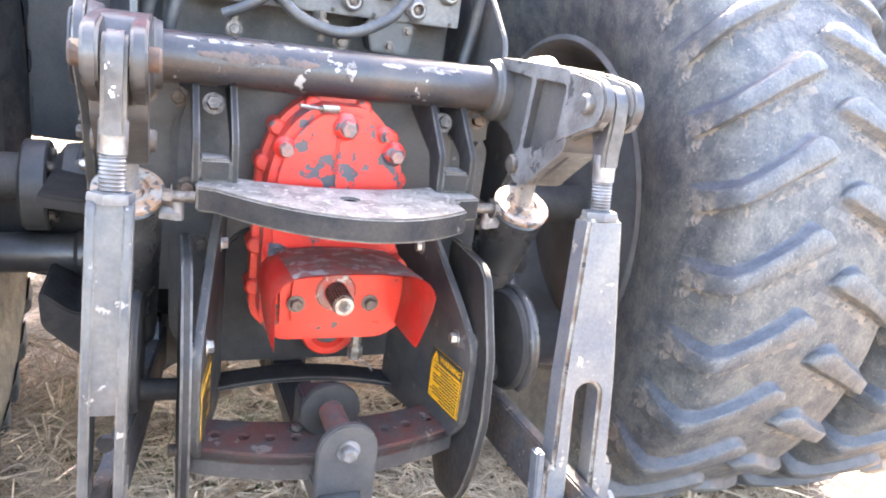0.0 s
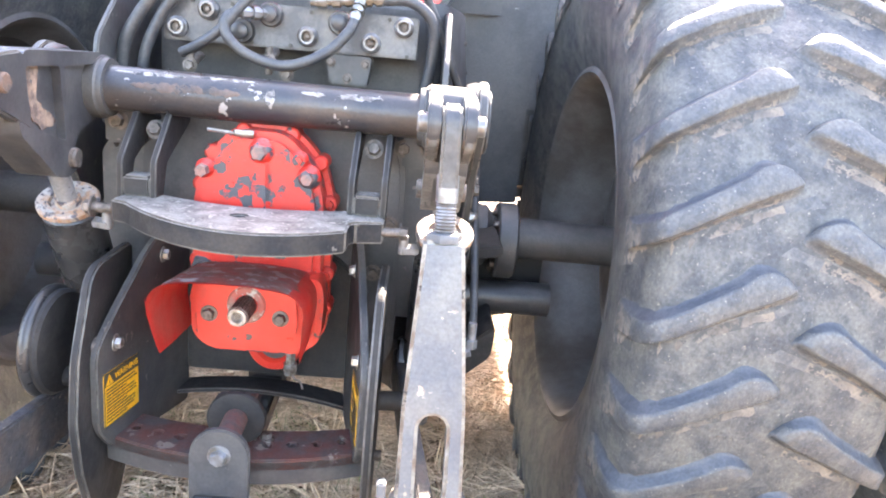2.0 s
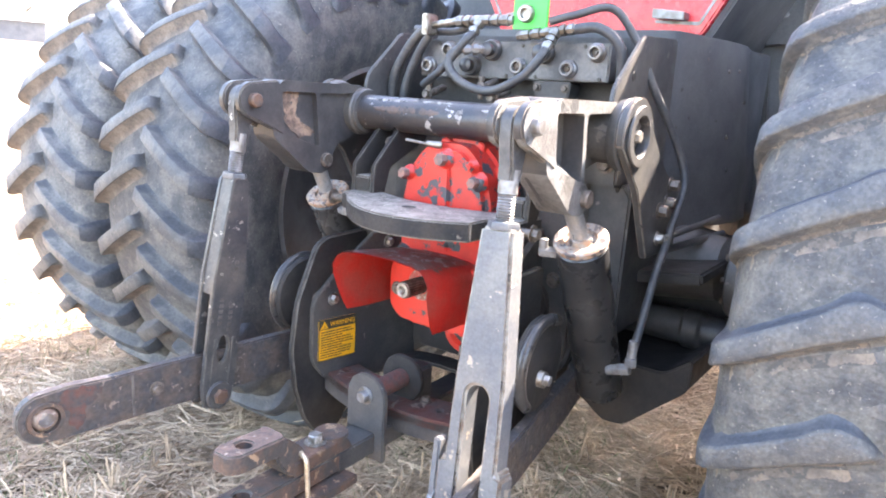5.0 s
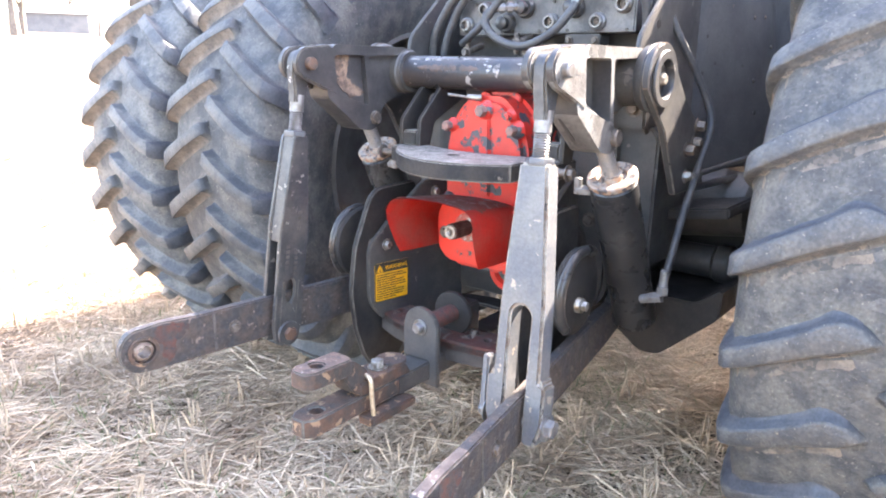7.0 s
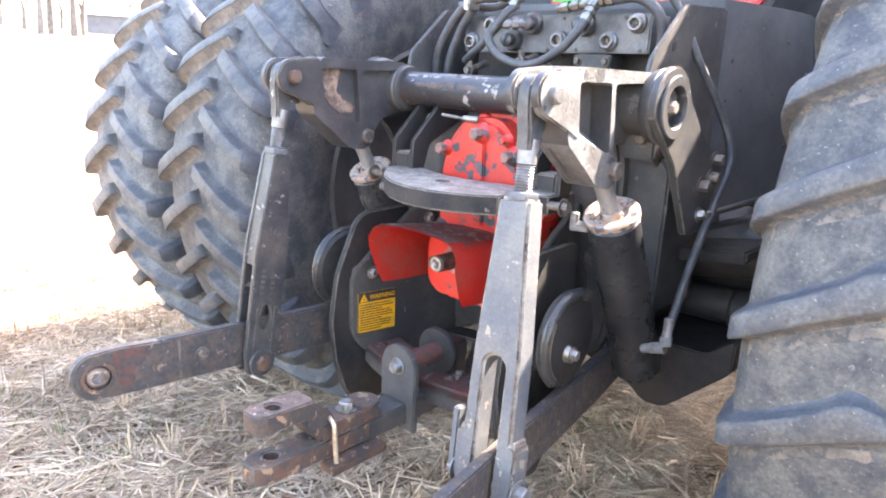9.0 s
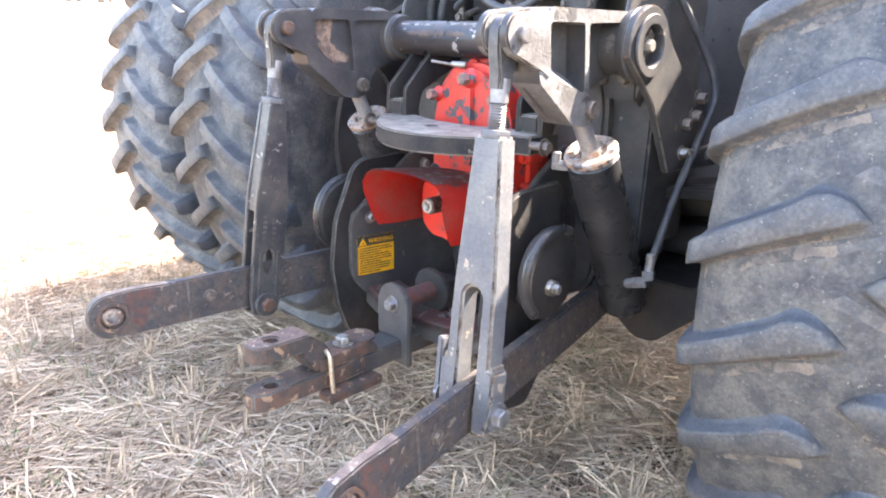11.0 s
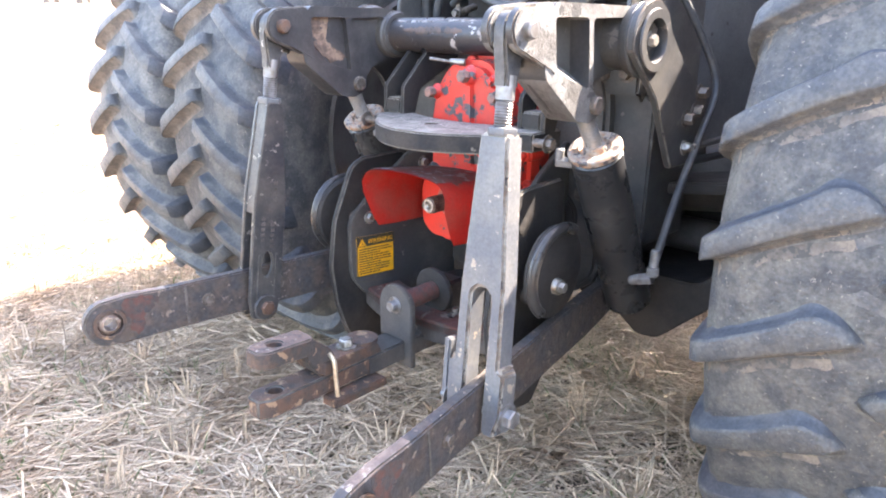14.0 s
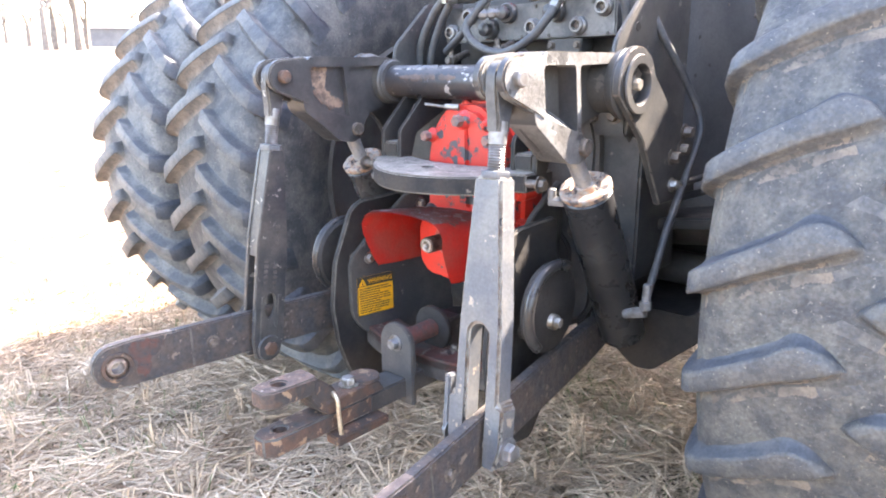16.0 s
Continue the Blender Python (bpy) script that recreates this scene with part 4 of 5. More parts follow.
for xa, xb, a_lo, a_hi, mat_ in ((-0.30, -0.16, 44, 60, SCRAPE), (-0.15, -0.02, 50, 66, SCRAPE), (0.004, 0.026, -20, 52, SCRAPE), (0.075, 0.125, 26, 48, SCRAPE), (0.15, 0.245, 26, 50, SCRAPE), (-0.265, -0.045, 0, 34, TUBERUST)):
    part("bare_patch", tube_patch(xa, xb, a_lo, a_hi, 0.0006 if mat_ is TUBERUST else 0.0010), mat_, shaft_tube, "scraped bare patch" if mat_ is SCRAPE else "thin brown rust")
for s in (1, -1):
    bm = B()
    lathe(bm, [(0.046, 0), (0.058, 0.0), (0.060, 0.006), (0.060, 0.014), (0.048, 0.018)], ROCK + Vector((s * 0.318, 0, 0)), (s, 0, 0), 32)
    part("collar", bm, BLACK, shaft_tube)
    bm = B()
    rod(bm, (s * 0.412, 0.20, 1.243), (s * 0.438, 0.20, 1.243), 0.076, 0.080, 36, 0.004)
    hub = part("rockshaft_hub", bm, BLACK, tractor, "black bearing hub with a scuffed ring")
    bm = B()
    outline = arc(0.20, 1.243, 0.083, 195, 15, 18) + [(0.36, 1.19), (0.50, 1.10), (0.54, 0.95), (0.34, 0.95), (0.235, 1.12)]
    prism(bm, [outline, circle(0.20, 1.243, 0.052, 24)], YZ(s * 0.438), (s * 0.018, 0, 0))
    sp = part("support_plate", plate_bevel(bm, 0.003), BLACK, tractor, "black support plate with a worn pale rim", edge=EDGE)
    bm = B()
    lathe(bm, [(0.048, -0.016), (0.052, -0.016), (0.066, 0.004), (0.064, 0.008), (0.046, 0.008), (0.044, 0.004), (0.044, -0.016)], (s * 0.456, 0.20, 1.243), (s, 0, 0), 36)
    part("ring", bm, BLACK, sp)
    bm = B()
    box(bm, (s * 0.442, 0.20, 1.243), (0.012, 0.07, 0.022), pose(0, 0, 0, 55))
    hexbolt(bm, (s * 0.446, 0.20, 1.243), (s, 0, 0), 0.014, 0.016)
    part("keeper", bm, EDGE, sp, "bare steel keeper plate")
    for py, pz in ((0.452, 1.120), (0.390, 1.063), (0.436, 1.078)):
        part("bolt", hexbolt(B(), (s * 0.456, py, pz), (s, 0, 0), 0.014, 0.022), DARKBOLT, sp)
    bm = B()
    rod(bm, (s * 0.44, 0.398, 0.993), (s * 0.475, 0.398, 0.996), 0.008, 0.008, 12)
    hexbolt(bm, (s * 0.456, 0.398, 0.993), (s, 0, 0.1), 0.013, 0.016)
    part("plug_fitting", bm, BOLT, sp)
    bm = B()
    rod(bm, (s * 0.475, 0.398, 0.996), (s * 0.482, 0.84, 1.0), 0.008, 0.008, 12)
    part("brake_pipe", bm, BLACK, sp)
    part("brake_pipe", rod(B(), (s * 0.458, 0.44, 0.955), (s * 0.50, 0.84, 0.955), 0.010, 0.010, 12), BLACK, sp)
    bm = B()
    box(bm, (s * 0.465, 0.63, 0.885), (0.20, 0.36, 0.03), pose(0, 0, 0, 0, -s * 8, 0))
    part("step_bracket", bevel(bm, 0.006), SHADEGRIME, tractor)

# lift arms (raised to just above level)
PIN = Vector((0, -0.178, 1.305))
CYL = Vector((0, 0.045, 1.1305))
LOWER = 6.0  # degrees by which the arms have sunk
SINK = Matrix.Translation(ROCK) @ Matrix.Rotation(radians(LOWER), 4, "X") @ Matrix.Translation(-ROCK)


def sunk(bm):
    bmesh.ops.transform(bm, matrix=SINK, verts=bm.verts)
    return bm



def pocket_shade(bm):
    """Black in the arm's hollows and underside: old paint and shade put into colour; flanks and top are worn bare."""
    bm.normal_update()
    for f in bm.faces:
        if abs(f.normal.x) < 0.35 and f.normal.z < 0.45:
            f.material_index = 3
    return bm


def lift_arm(s):
    side = "lift_arm"
    x0, x1 = s * 0.336, s * 0.410
    outline = rounded([(0.265, 1.24), (0.25, 1.295), (0.20, 1.31), (-0.085, 1.345), (-0.13, 1.30), (-0.124, 1.209), (-0.058, 1.148), (-0.018, 1.108), (0.027, 1.096), (0.072, 1.114), (0.112, 1.165), (0.22, 1.18)], 0.02, 3)
    tine = [(-0.092, 1.340), (-0.10, 1.346)] + arc(PIN.y, PIN.z, 0.042, 95, 255, 10) + [(-0.12, 1.228), (-0.092, 1.21)]
    bm = B()
    prism(bm, [outline], YZ(s * 0.352), (s * 0.012, 0, 0))
    arm = part(side, sunk(plate_bevel(bm, 0.002)), BLACK if s > 0 else BLACK_CLEAN, tractor, "cast steel lift arm, bare flanks pale as in sun, black below" if s > 0 else "black cast steel lift arm with a rusty patch")
    hole2 = rounded([(0.025, 1.306), (-0.088, 1.318), (-0.088, 1.222), (-0.05, 1.200), (0.025, 1.167)], 0.010, 3)
    frame_line = rounded([(0.20, 1.312), (-0.085, 1.345), (-0.13, 1.30), (-0.124, 1.209), (-0.058, 1.148), (-0.018, 1.108), (0.027, 1.096), (0.068, 1.108), (0.078, 1.132), (0.041, 1.160), (0.041, 1.303), (0.20, 1.290)], 0.012, 3)
    bm = B()
    prism(bm, [frame_line, hole2], YZ(x0), (x1 - x0, 0, 0))
    part("rib_frame", sunk(pocket_shade(plate_bevel(bm, 0.004))), BAREARM if s > 0 else BLACK_CLEAN, arm, edge=EDGE if s > 0 else DULLEDGE, dark=BLACK_CLEAN)
    if s < 0:
        bm = B()
        edge_line = [(-0.100, 1.322), (-0.060, 1.326), (-0.018, 1.318), (-0.030, 1.285), (-0.038, 1.258), (-0.012, 1.232), (0.022, 1.205), (0.004, 1.196), (-0.028, 1.200), (-0.062, 1.224), (-0.094, 1.262), (-0.104, 1.295)]
        rag = []
        for i, (u, v) in enumerate(edge_line):
            w, z = edge_line[(i + 1) % len(edge_line)]
            for k in range(4):
                rag.append((u + (w - u) * k / 4 + rnd.gauss(0, 0.0022), v + (z - v) * k / 4 + rnd.gauss(0, 0.0022)))
        prism(bm, [rag], YZ(-0.3525), (0.0022, 0, 0))
        part("rust_patch", sunk(bm), material("tan_rust_scale", (0.20, 0.135, 0.095), 0.85, second=(0.075, 0.052, 0.042), amount=0.5, scale=42, chip=(0.045, 0.043, 0.043), chip_at=0.60, chip_scale=46, bump=0.6), arm, "tan patch of scaling rust")
    bm = B()
    ends = [[bm.verts.new((s * x, y, z)) for x, z in ((0.362, zt + 0.036), (0.4092, zt), (0.362, zt - 0.01))] for y, zt in ((-0.087, 1.218), (0.005, 1.172), (0.074, 1.132))]
    for p, q in zip(ends, ends[1:]):
        for k in range(3):
            bm.faces.new((p[k], p[(k + 1) % 3], q[(k + 1) % 3], q[k]))
    bm.faces.new(ends[0])
    bm.faces.new(ends[-1][::-1])
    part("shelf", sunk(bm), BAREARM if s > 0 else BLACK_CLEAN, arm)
    bm = B()
    rod(bm, (s * 0.328, 0.2, 1.243), (s * 0.416, 0.2, 1.243), 0.064, 0.064, 32, 0.004)
    part("hub_boss", sunk(bm), BLACK, arm)
    for ta, tb in ((0.334, 0.355), (0.391, 0.412)):
        bm = B()
        prism(bm, [tine], YZ(s * ta), (s * (tb - ta), 0, 0))
        part("tine", sunk(pocket_shade(plate_bevel(bm, 0.004))), BAREARM if s > 0 else BLACK_CLEAN, arm, edge=EDGE if s > 0 else DULLEDGE, dark=BLACK_CLEAN)
    bm = B()
    rod(bm, (s * 0.318, PIN.y, PIN.z), (s * 0.428, PIN.y, PIN.z), 0.0165, 0.0165, 20, 0.003)
    part("pivot_pin", sunk(bm), STEEL if s > 0 else RUST, arm, "worn pivot pin")
    bm = B()
    rod(bm, (s * 0.325, CYL.y, CYL.z), (s * 0.424, CYL.y, CYL.z), 0.019, 0.019, 20, 0.003)
    part("cylinder_pin", sunk(bm), DARKBOLT, arm)
    return arm


for s in (1, -1):
    lift_arm(s)

# lift cylinders
for s in (1, -1):
    top, base = Vector((0.392 if s > 0 else -0.370, 0.102, 1.019)), Vector((s * 0.383, 0.330, 0.60))
    ax = (top - base).normalized()
    bm = B()
    rod(bm, base, top - ax * 0.012, 0.057, 0.057, 32, 0.006)
    rod(bm, base + Vector((-0.07 * s, 0.0, 0.03)), base + Vector((0.03 * s, 0.0, 0.03)), 0.06, 0.06, 24, 0.006)
    cyl = part("lift_cylinder", bm, GLOSS_BLACK, tractor, "black hydraulic lift cylinder with a flaking cap ring")
    bm = B()
    lathe(bm, [(0.0, -0.012), (0.056, -0.012), (0.060, -0.008), (0.060, 0.002), (0.056, 0.005), (0.036, 0.003), (0.033, -0.003), (0.026, -0.003), (0.024, 0.010), (0.0, 0.012)], top, ax, 32)
    part("cap_ring", bm, CAPRING, cyl, "flaking pale rusty ring")
    bm = B()
    rod(bm, top, SINK @ CYL + Vector((s * 0.375, 0, 0)), 0.019, 0.020, 24)
    part("piston_rod", bm, CHROME, cyl, "bare chrome rod")
    bm = B()
    p = top - ax * 0.045 + Vector((-s * 0.052, -0.02, 0))
    rod(bm, p, p + Vector((-s * 0.035, -0.012, 0.0)), 0.013, 0.013, 6, 0.002)
    rod(bm, p + Vector((-s * 0.03, -0.011, -0.01)), p + Vector((-s * 0.03, -0.011, 0.03)), 0.010, 0.010, 12, 0.002)
    part("hose_fitting", bm, DULLSTEEL, cyl)

# remote valve block with couplers, pipes and hoses
bm = B()
prism(bm, [rounded([(-0.272, 1.350), (-0.272, 1.447), (0.300, 1.447), (0.300, 1.356), (0.10, 1.350)], 0.006)], XZ(0.365), (0, 0.10, 0))
block = part("valve_block", plate_bevel(bm, 0.004), material("grey_black_valve", (0.045, 0.047, 0.052), 0.45, second=(0.12, 0.115, 0.11), amount=0.5, scale=14, bump=0.15), tractor, "dusty dark grey hydraulic valve block")
for px, pz in ((-0.238, 1.379), (-0.17, 1.422), (0.052, 1.384), (0.195, 1.383), (0.267, 1.424)):
    bm = B()
    lathe(bm, [(0.023, 0.0), (0.023, 0.010), (0.019, 0.014), (0.019, 0.020), (0.016, 0.023), (0.0125, 0.023), (0.0115, 0.010)], (px, 0.366, pz), (0, -1, 0), 22)
    cp = part("coupler", bm, STEEL, block, "plated quick coupler")
    bm = B()
    lathe(bm, [(0.0, 0.016), (0.005, 0.015), (0.006, 0.010), (0.0118, 0.009), (0.0118, 0.006)], (px, 0.366, pz), (0, -1, 0), 18)
    part("valve_tip", bm, DARKBOLT, cp)
for px, pz in ((-0.031, 1.424), (-0.093, 1.383), (0.125, 1.420)):
    bm = B()
    d = Vector((0, -1, 0))
    lathe(bm, [(0.027, 0), (0.027, 0.016), (0.024, 0.020), (0.0155, 0.020), (0.0155, 0.03), (0.018, 0.032), (0.018, 0.042), (0.012, 0.046), (0.0, 0.046)], (px, 0.366, pz), d, 20)
    part("plug", bm, BLACK_CLEAN, block, "black rubber-capped coupler")
for k in range(13):
    part("screw", hexbolt(B(), (-0.25 + k * 0.044, 0.365, 1.438 if k % 2 else 1.361), (0, -1, 0), 0.005, 0.004, False), INK, block)
bm = B()
prism(bm, [rounded([(0.09, 1.352), (0.20, 1.352), (0.19, 1.285), (0.105, 1.285)], 0.01)], XZ(0.372), (0, 0.06, 0))
sub = part("solenoid_plate", plate_bevel(bm, 0.003), BLACK, block)
for px, pz in ((0.105, 1.335), (0.185, 1.335), (0.145, 1.30)):
    part("bolt", hexbolt(B(), (px, 0.372, pz), (0, -1, 0), 0.008, 0.010), DARKBOLT, block)
for hx, hz in ((-0.19, 1.30), (0.02, 1.30), (-0.02, 1.325)):
    bm = B()
    rod(bm, (hx, 0.30, hz - 0.03), (hx, 0.30, hz + 0.03), 0.008, 0.008, 12, 0.002)
    hexbolt(bm, (hx, 0.295, hz), (0, -1, 0), 0.011, 0.014)
    rod(bm, (hx, 0.30, hz), (hx, 0.37, hz + 0.02), 0.010, 0.010, 12)
    part("small_valve", bm, DARKBOLT, block)
def fitting(bm, a, b, r, steps=((0, 0.8), (0.12, 0.8), (0.13, 1.1), (0.34, 1.1), (0.35, 0.75), (0.44, 0.75), (0.45, 1.15), (0.62, 1.15), (0.63, 0.8), (0.72, 0.8), (0.73, 1.05), (0.99, 1.0), (1.0, 0.7))):
    """Hydraulic coupling: nuts and collars in a row."""
    a, b = Vector(a), Vector(b)
    h = (b - a).length
    return lathe(bm, [(0, 0)] + [(r * k, h * t) for t, k in steps] + [(0, h)], a, b - a, 8)


bm = B()
box(bm, (0.09, 0.335, 1.512), (0.098, 0.008, 0.074))
gp = part("socket_plate", bevel(bm, 0.002), GREEN, tractor, "green painted steel socket plate")
bm = B()
lathe(bm, [(0.022, 0.0), (0.022, 0.012), (0.019, 0.016), (0.013, 0.016), (0.012, 0.006), (0, 0.006)], (0.082, 0.331, 1.512), (0, -1, 0), 24)
part("socket", bm, BRASS, gp)
bm = B()
rod(bm, (-0.214, 0.33, 1.483), (-0.13, 0.33, 1.494), 0.010, 0.010, 12)
fitting(bm, (-0.14, 0.33, 1.493), (-0.05, 0.33, 1.496), 0.0135)
fitting(bm, (0.045, 0.33, 1.497), (-0.05, 0.33, 1.496), 0.0135)
fitting(bm, (-0.05, 0.33, 1.50), (-0.075, 0.30, 1.44), 0.0135)
part("pipe_tee", bm, BRASS, tractor, "plated hydraulic tee fitting")
bm = B()
fitting(bm, (0.06, 0.33, 1.458), (0.165, 0.33, 1.470), 0.0125)
fitting(bm, (0.225, 0.33, 1.477), (0.155, 0.33, 1.469), 0.0125)
fitting(bm, (0.172, 0.325, 1.474), (0.160, 0.298, 1.425), 0.0135)
part("pipe_tee", bm, BRASS, tractor, "plated hydraulic tee fitting")
bm = B()
box(bm, (-0.218, 0.325, 1.485), (0.02, 0.05, 0.055))
part("pipe_clamp", bevel(bm, 0.003), BRASS, tractor)
HOSES = (
    (0.0115, [(0.165, 0.305, 1.44), (0.150, 0.285, 1.40), (0.105, 0.275, 1.352), (0.023, 0.27, 1.318), (-0.06, 0.272, 1.334), (-0.108, 0.275, 1.372), (-0.110, 0.282, 1.405), (-0.088, 0.294, 1.421)]),
    (0.0105, [(-0.06, 0.31, 1.465), (-0.075, 0.29, 1.44), (-0.125, 0.28, 1.378), (-0.17, 0.285, 1.345), (-0.21, 0.30, 1.325)]),
    (0.0135, [(-0.214, 0.33, 1.487), (-0.255, 0.33, 1.462), (-0.297, 0.33, 1.418), (-0.340, 0.33, 1.345), (-0.352, 0.34, 1.27), (-0.345, 0.36, 1.15)]),
    (0.0125, [(-0.22, 0.33, 1.460), (-0.268, 0.335, 1.395), (-0.303, 0.335, 1.31), (-0.31, 0.345, 1.22), (-0.30, 0.35, 1.12)]),
    (0.0125, [(0.22, 0.33, 1.476), (0.28, 0.33, 1.478), (0.33, 0.34, 1.44), (0.335, 0.36, 1.36), (0.32, 0.37, 1.26), (0.31, 0.38, 1.16)]),
    (0.0098, [(0.14, 0.345, 1.495), (0.20, 0.36, 1.512), (0.28, 0.40, 1.53), (0.34, 0.43, 1.45), (0.385, 0.45, 1.35), (0.43, 0.50, 1.24), (0.470, 0.515, 1.13), (0.476, 0.44, 1.02), (0.482, 0.34, 0.90), (0.486, 0.27, 0.79), (0.485, 0.247, 0.745)]),
    (0.0105, [(-0.05, 0.34, 1.497), (-0.16, 0.36, 1.47), (-0.30, 0.37, 1.478)]),
)
for r, pts in HOSES:
    part("hydraulic_hose", pipe(B(), pts, r), HOSE, tractor, "black rubber hydraulic hose")
bm = B()
rod(bm, (0.485, 0.247, 0.775), (0.485, 0.243, 0.712), 0.011, 0.011, 12, 0.002)
rod(bm, (0.485, 0.243, 0.735), (0.485, 0.243, 0.712), 0.015, 0.015, 6, 0.002)
rod(bm, (0.485, 0.243, 0.706), (0.43, 0.24, 0.690), 0.012, 0.012, 12, 0.002)
rod(bm, (0.452, 0.241, 0.697), (0.485, 0.243, 0.706), 0.015, 0.015, 6, 0.002)
part("hose_elbow", bm, DULLSTEEL, tractor, "plated elbow fitting")
part("hose_end", fitting(B(), (-0.090, 0.292, 1.421), (-0.028, 0.338, 1.424), 0.0135), STEEL, tractor, "plated hose end fitting")

# drawbar hanger: outer guide plates, inner plates with decals, cross bars
for s in (1, -1):
    bm = B()
    edge = [(-0.035, 0.905), (-0.098, 0.766), (-0.115, 0.64), (-0.10, 0.53), (-0.068, 0.44), (-0.03, 0.385)]
    prism(bm, [rounded([(0.16, 0.93), (0.0, 0.925)] + edge + [(0.06, 0.37), (0.16, 0.50)], 0.02, 3)], YZ(s * 0.284), (-s * 0.018, 0, 0))
    # Shade is in the dark face colour, skylight in the paler rim.
    part("guide_plate", plate_bevel(bm, 0.004), SHADEGRIME, tractor, "black steel guide plate darkened for shade, with a paler rim", edge=DULLEDGE)
    m = pose(s * 0.24, 0, 0, 0, 0, s * 10.0)
    bm = B()
    prism(bm, [rounded([(0.30, 1.0), (0.13, 0.93), (0.0, 0.825), (-0.062, 0.765), (-0.062, 0.60), (-0.01, 0.535), (0.30, 0.50)], 0.03, 4)], YZ(0), (s * 0.016, 0, 0))
    plate_bevel(bm, 0.003)
    bmesh.ops.transform(bm, matrix=m, verts=bm.verts)
    inner = part("hanger_plate", bm, BLACK, tractor, "black hanger plate carrying a yellow warning decal", edge=DULLEDGE)
    bm = B()
    face = -s * 0.0015
    prism(bm, [rounded([(-0.043, 0.712), (0.078, 0.712), (0.078, 0.597), (-0.043, 0.597)], 0.006)], YZ(face), (s * 0.0013, 0, 0))
    bmesh.ops.transform(bm, matrix=m, verts=bm.verts)
    dec = part("warning_decal", bm, YELLOW, inner, "yellow warning decal with black heading and fine print")
    bm = B()
    f2 = -s * 0.0022
    rows2 = [(-0.010 + 0.012, 0.074, 0.690, 0.706)]
    for k in range(11):
        z = 0.678 - k * 0.0070
        a, stop = -0.036, 0.07 - 0.012 * rnd.random() - (0.03 if k in (2, 6, 10) else 0)
        while a < stop:
            word = min(stop, a + rnd.uniform(0.006, 0.018))
            rows2.append((a, word, z - 0.0034, z))
            a = word + 0.0018
    for a, b_, z0, z1 in rows2[1:]:
        prism(bm, [[(a, z0), (b_, z0), (b_, z1), (a, z1)]], YZ(f2), (s * 0.0006, 0, 0))
    prism(bm, [[(-0.0415, 0.6835), (0.0765, 0.6835), (0.0765, 0.7105), (-0.0415, 0.7105)]], YZ(f2), (s * 0.0006, 0, 0))
    for a, b_, z0, z1 in ((-0.043, 0.078, 0.7095, 0.712), (-0.043, 0.078, 0.597, 0.5995), (-0.043, -0.0405, 0.597, 0.712), (0.0755, 0.078, 0.597, 0.712)):
        prism(bm, [[(a, z0), (b_, z0), (b_, z1), (a, z1)]], YZ(f2), (s * 0.0006, 0, 0))
    bmesh.ops.transform(bm, matrix=m, verts=bm.verts)
    part("print", bm, INK, inner, "black print bars")
    bm = B()
    f3 = -s * 0.0028
    yd = (lambda y: 0.035 - y) if s > 0 else (lambda y: y)
    prism(bm, [[(yd(-0.038), 0.686), (yd(-0.0255), 0.708), (yd(-0.013), 0.686)], [(yd(-0.028), 0.689), (yd(-0.0255), 0.700), (yd(-0.023), 0.689)]], YZ(f3), (s * 0.0005, 0, 0))
    bmesh.ops.transform(bm, matrix=m, verts=bm.verts)
    part("warning_triangle", bm, YELLOW, inner)
    heading = lettering("WARNING", 0.0185)
    wide = max(v.co.x for v in heading.verts)
    for v in heading.verts:
        u = v.co.x * 0.080 / wide
        v.co = m @ Vector((f3 - s * v.co.z, 0.043 - u if s > 0 else -0.008 + u, 0.6905 + v.co.y))
    part("heading", heading, YELLOW, inner, "yellow heading letters", smooth=20)
    for py, pz in ((0.0, 0.765), (0.18, 0.90)):
        q = m @ Vector((-s * 0.0, py, pz))
        part("bolt", hexbolt(B(), q, (-s, 0, 0), 0.012, 0.014), BOLT, inner)
    part("spacer", rod(B(), (s * 0.25, -0.03, 0.765), (s * 0.275, -0.03, 0.765), 0.02, 0.02, 16, 0.002), DARKBOLT, inner)
    part("cross_pin", rod(B(), (s * 0.24, 0.02, 0.545), (s * 0.30, 0.02, 0.545), 0.012, 0.012, 12, 0.002), DARKBOLT, inner)

bm = B()
b_in, b_out = [], []
for i in range(15):
    x = -0.262 + 0.524 * i / 14
    c = 1 - (x / 0.262) ** 2
    b_out.append((x, 0.0 - 0.06 * c))
    b_in.append((x, 0.11 - 0.05 * c))
holes = [circle(x, 0.055 - 0.055 * (1 - (x / 0.262) ** 2), 0.010, 10) for x in (-0.215, -0.165, -0.115, -0.066, 0.066, 0.115, 0.165, 0.215)]
prism(bm, [b_out + list(reversed(b_in))] + holes, XY(0.535), (0, 0, 0.026))
xbar = part("swing_plate", plate_bevel(bm, 0.003), material("rusty_red_plate", (0.10, 0.035, 0.026), 0.7, 0.1, second=(0.06, 0.05, 0.045), amount=0.5, scale=14, chip=(0.17, 0.135, 0.11), chip_at=0.61, chip_scale=22, bump=0.5), tractor, "rust-red drilled swing plate")
bm = B()
prism(bm, [b_out + [(x, y + 0.012) for x, y in reversed(b_out)]], XY(0.505), (0, 0, 0.052))
part("front_lip", plate_bevel(bm, 0.002), BLACK, xbar)
for x in (-0.062, 0.058):
    part("bolt", hexbolt(B(), (x, 0.03, 0.561), (0, 0, 1), 0.011, 0.012), DARKBOLT, xbar)
bm = B()
arch = [(x, 0.566 - 0.55 * (x + 0.03) ** 2) for x in [-0.25 + 0.05 * k for k in range(11)]]
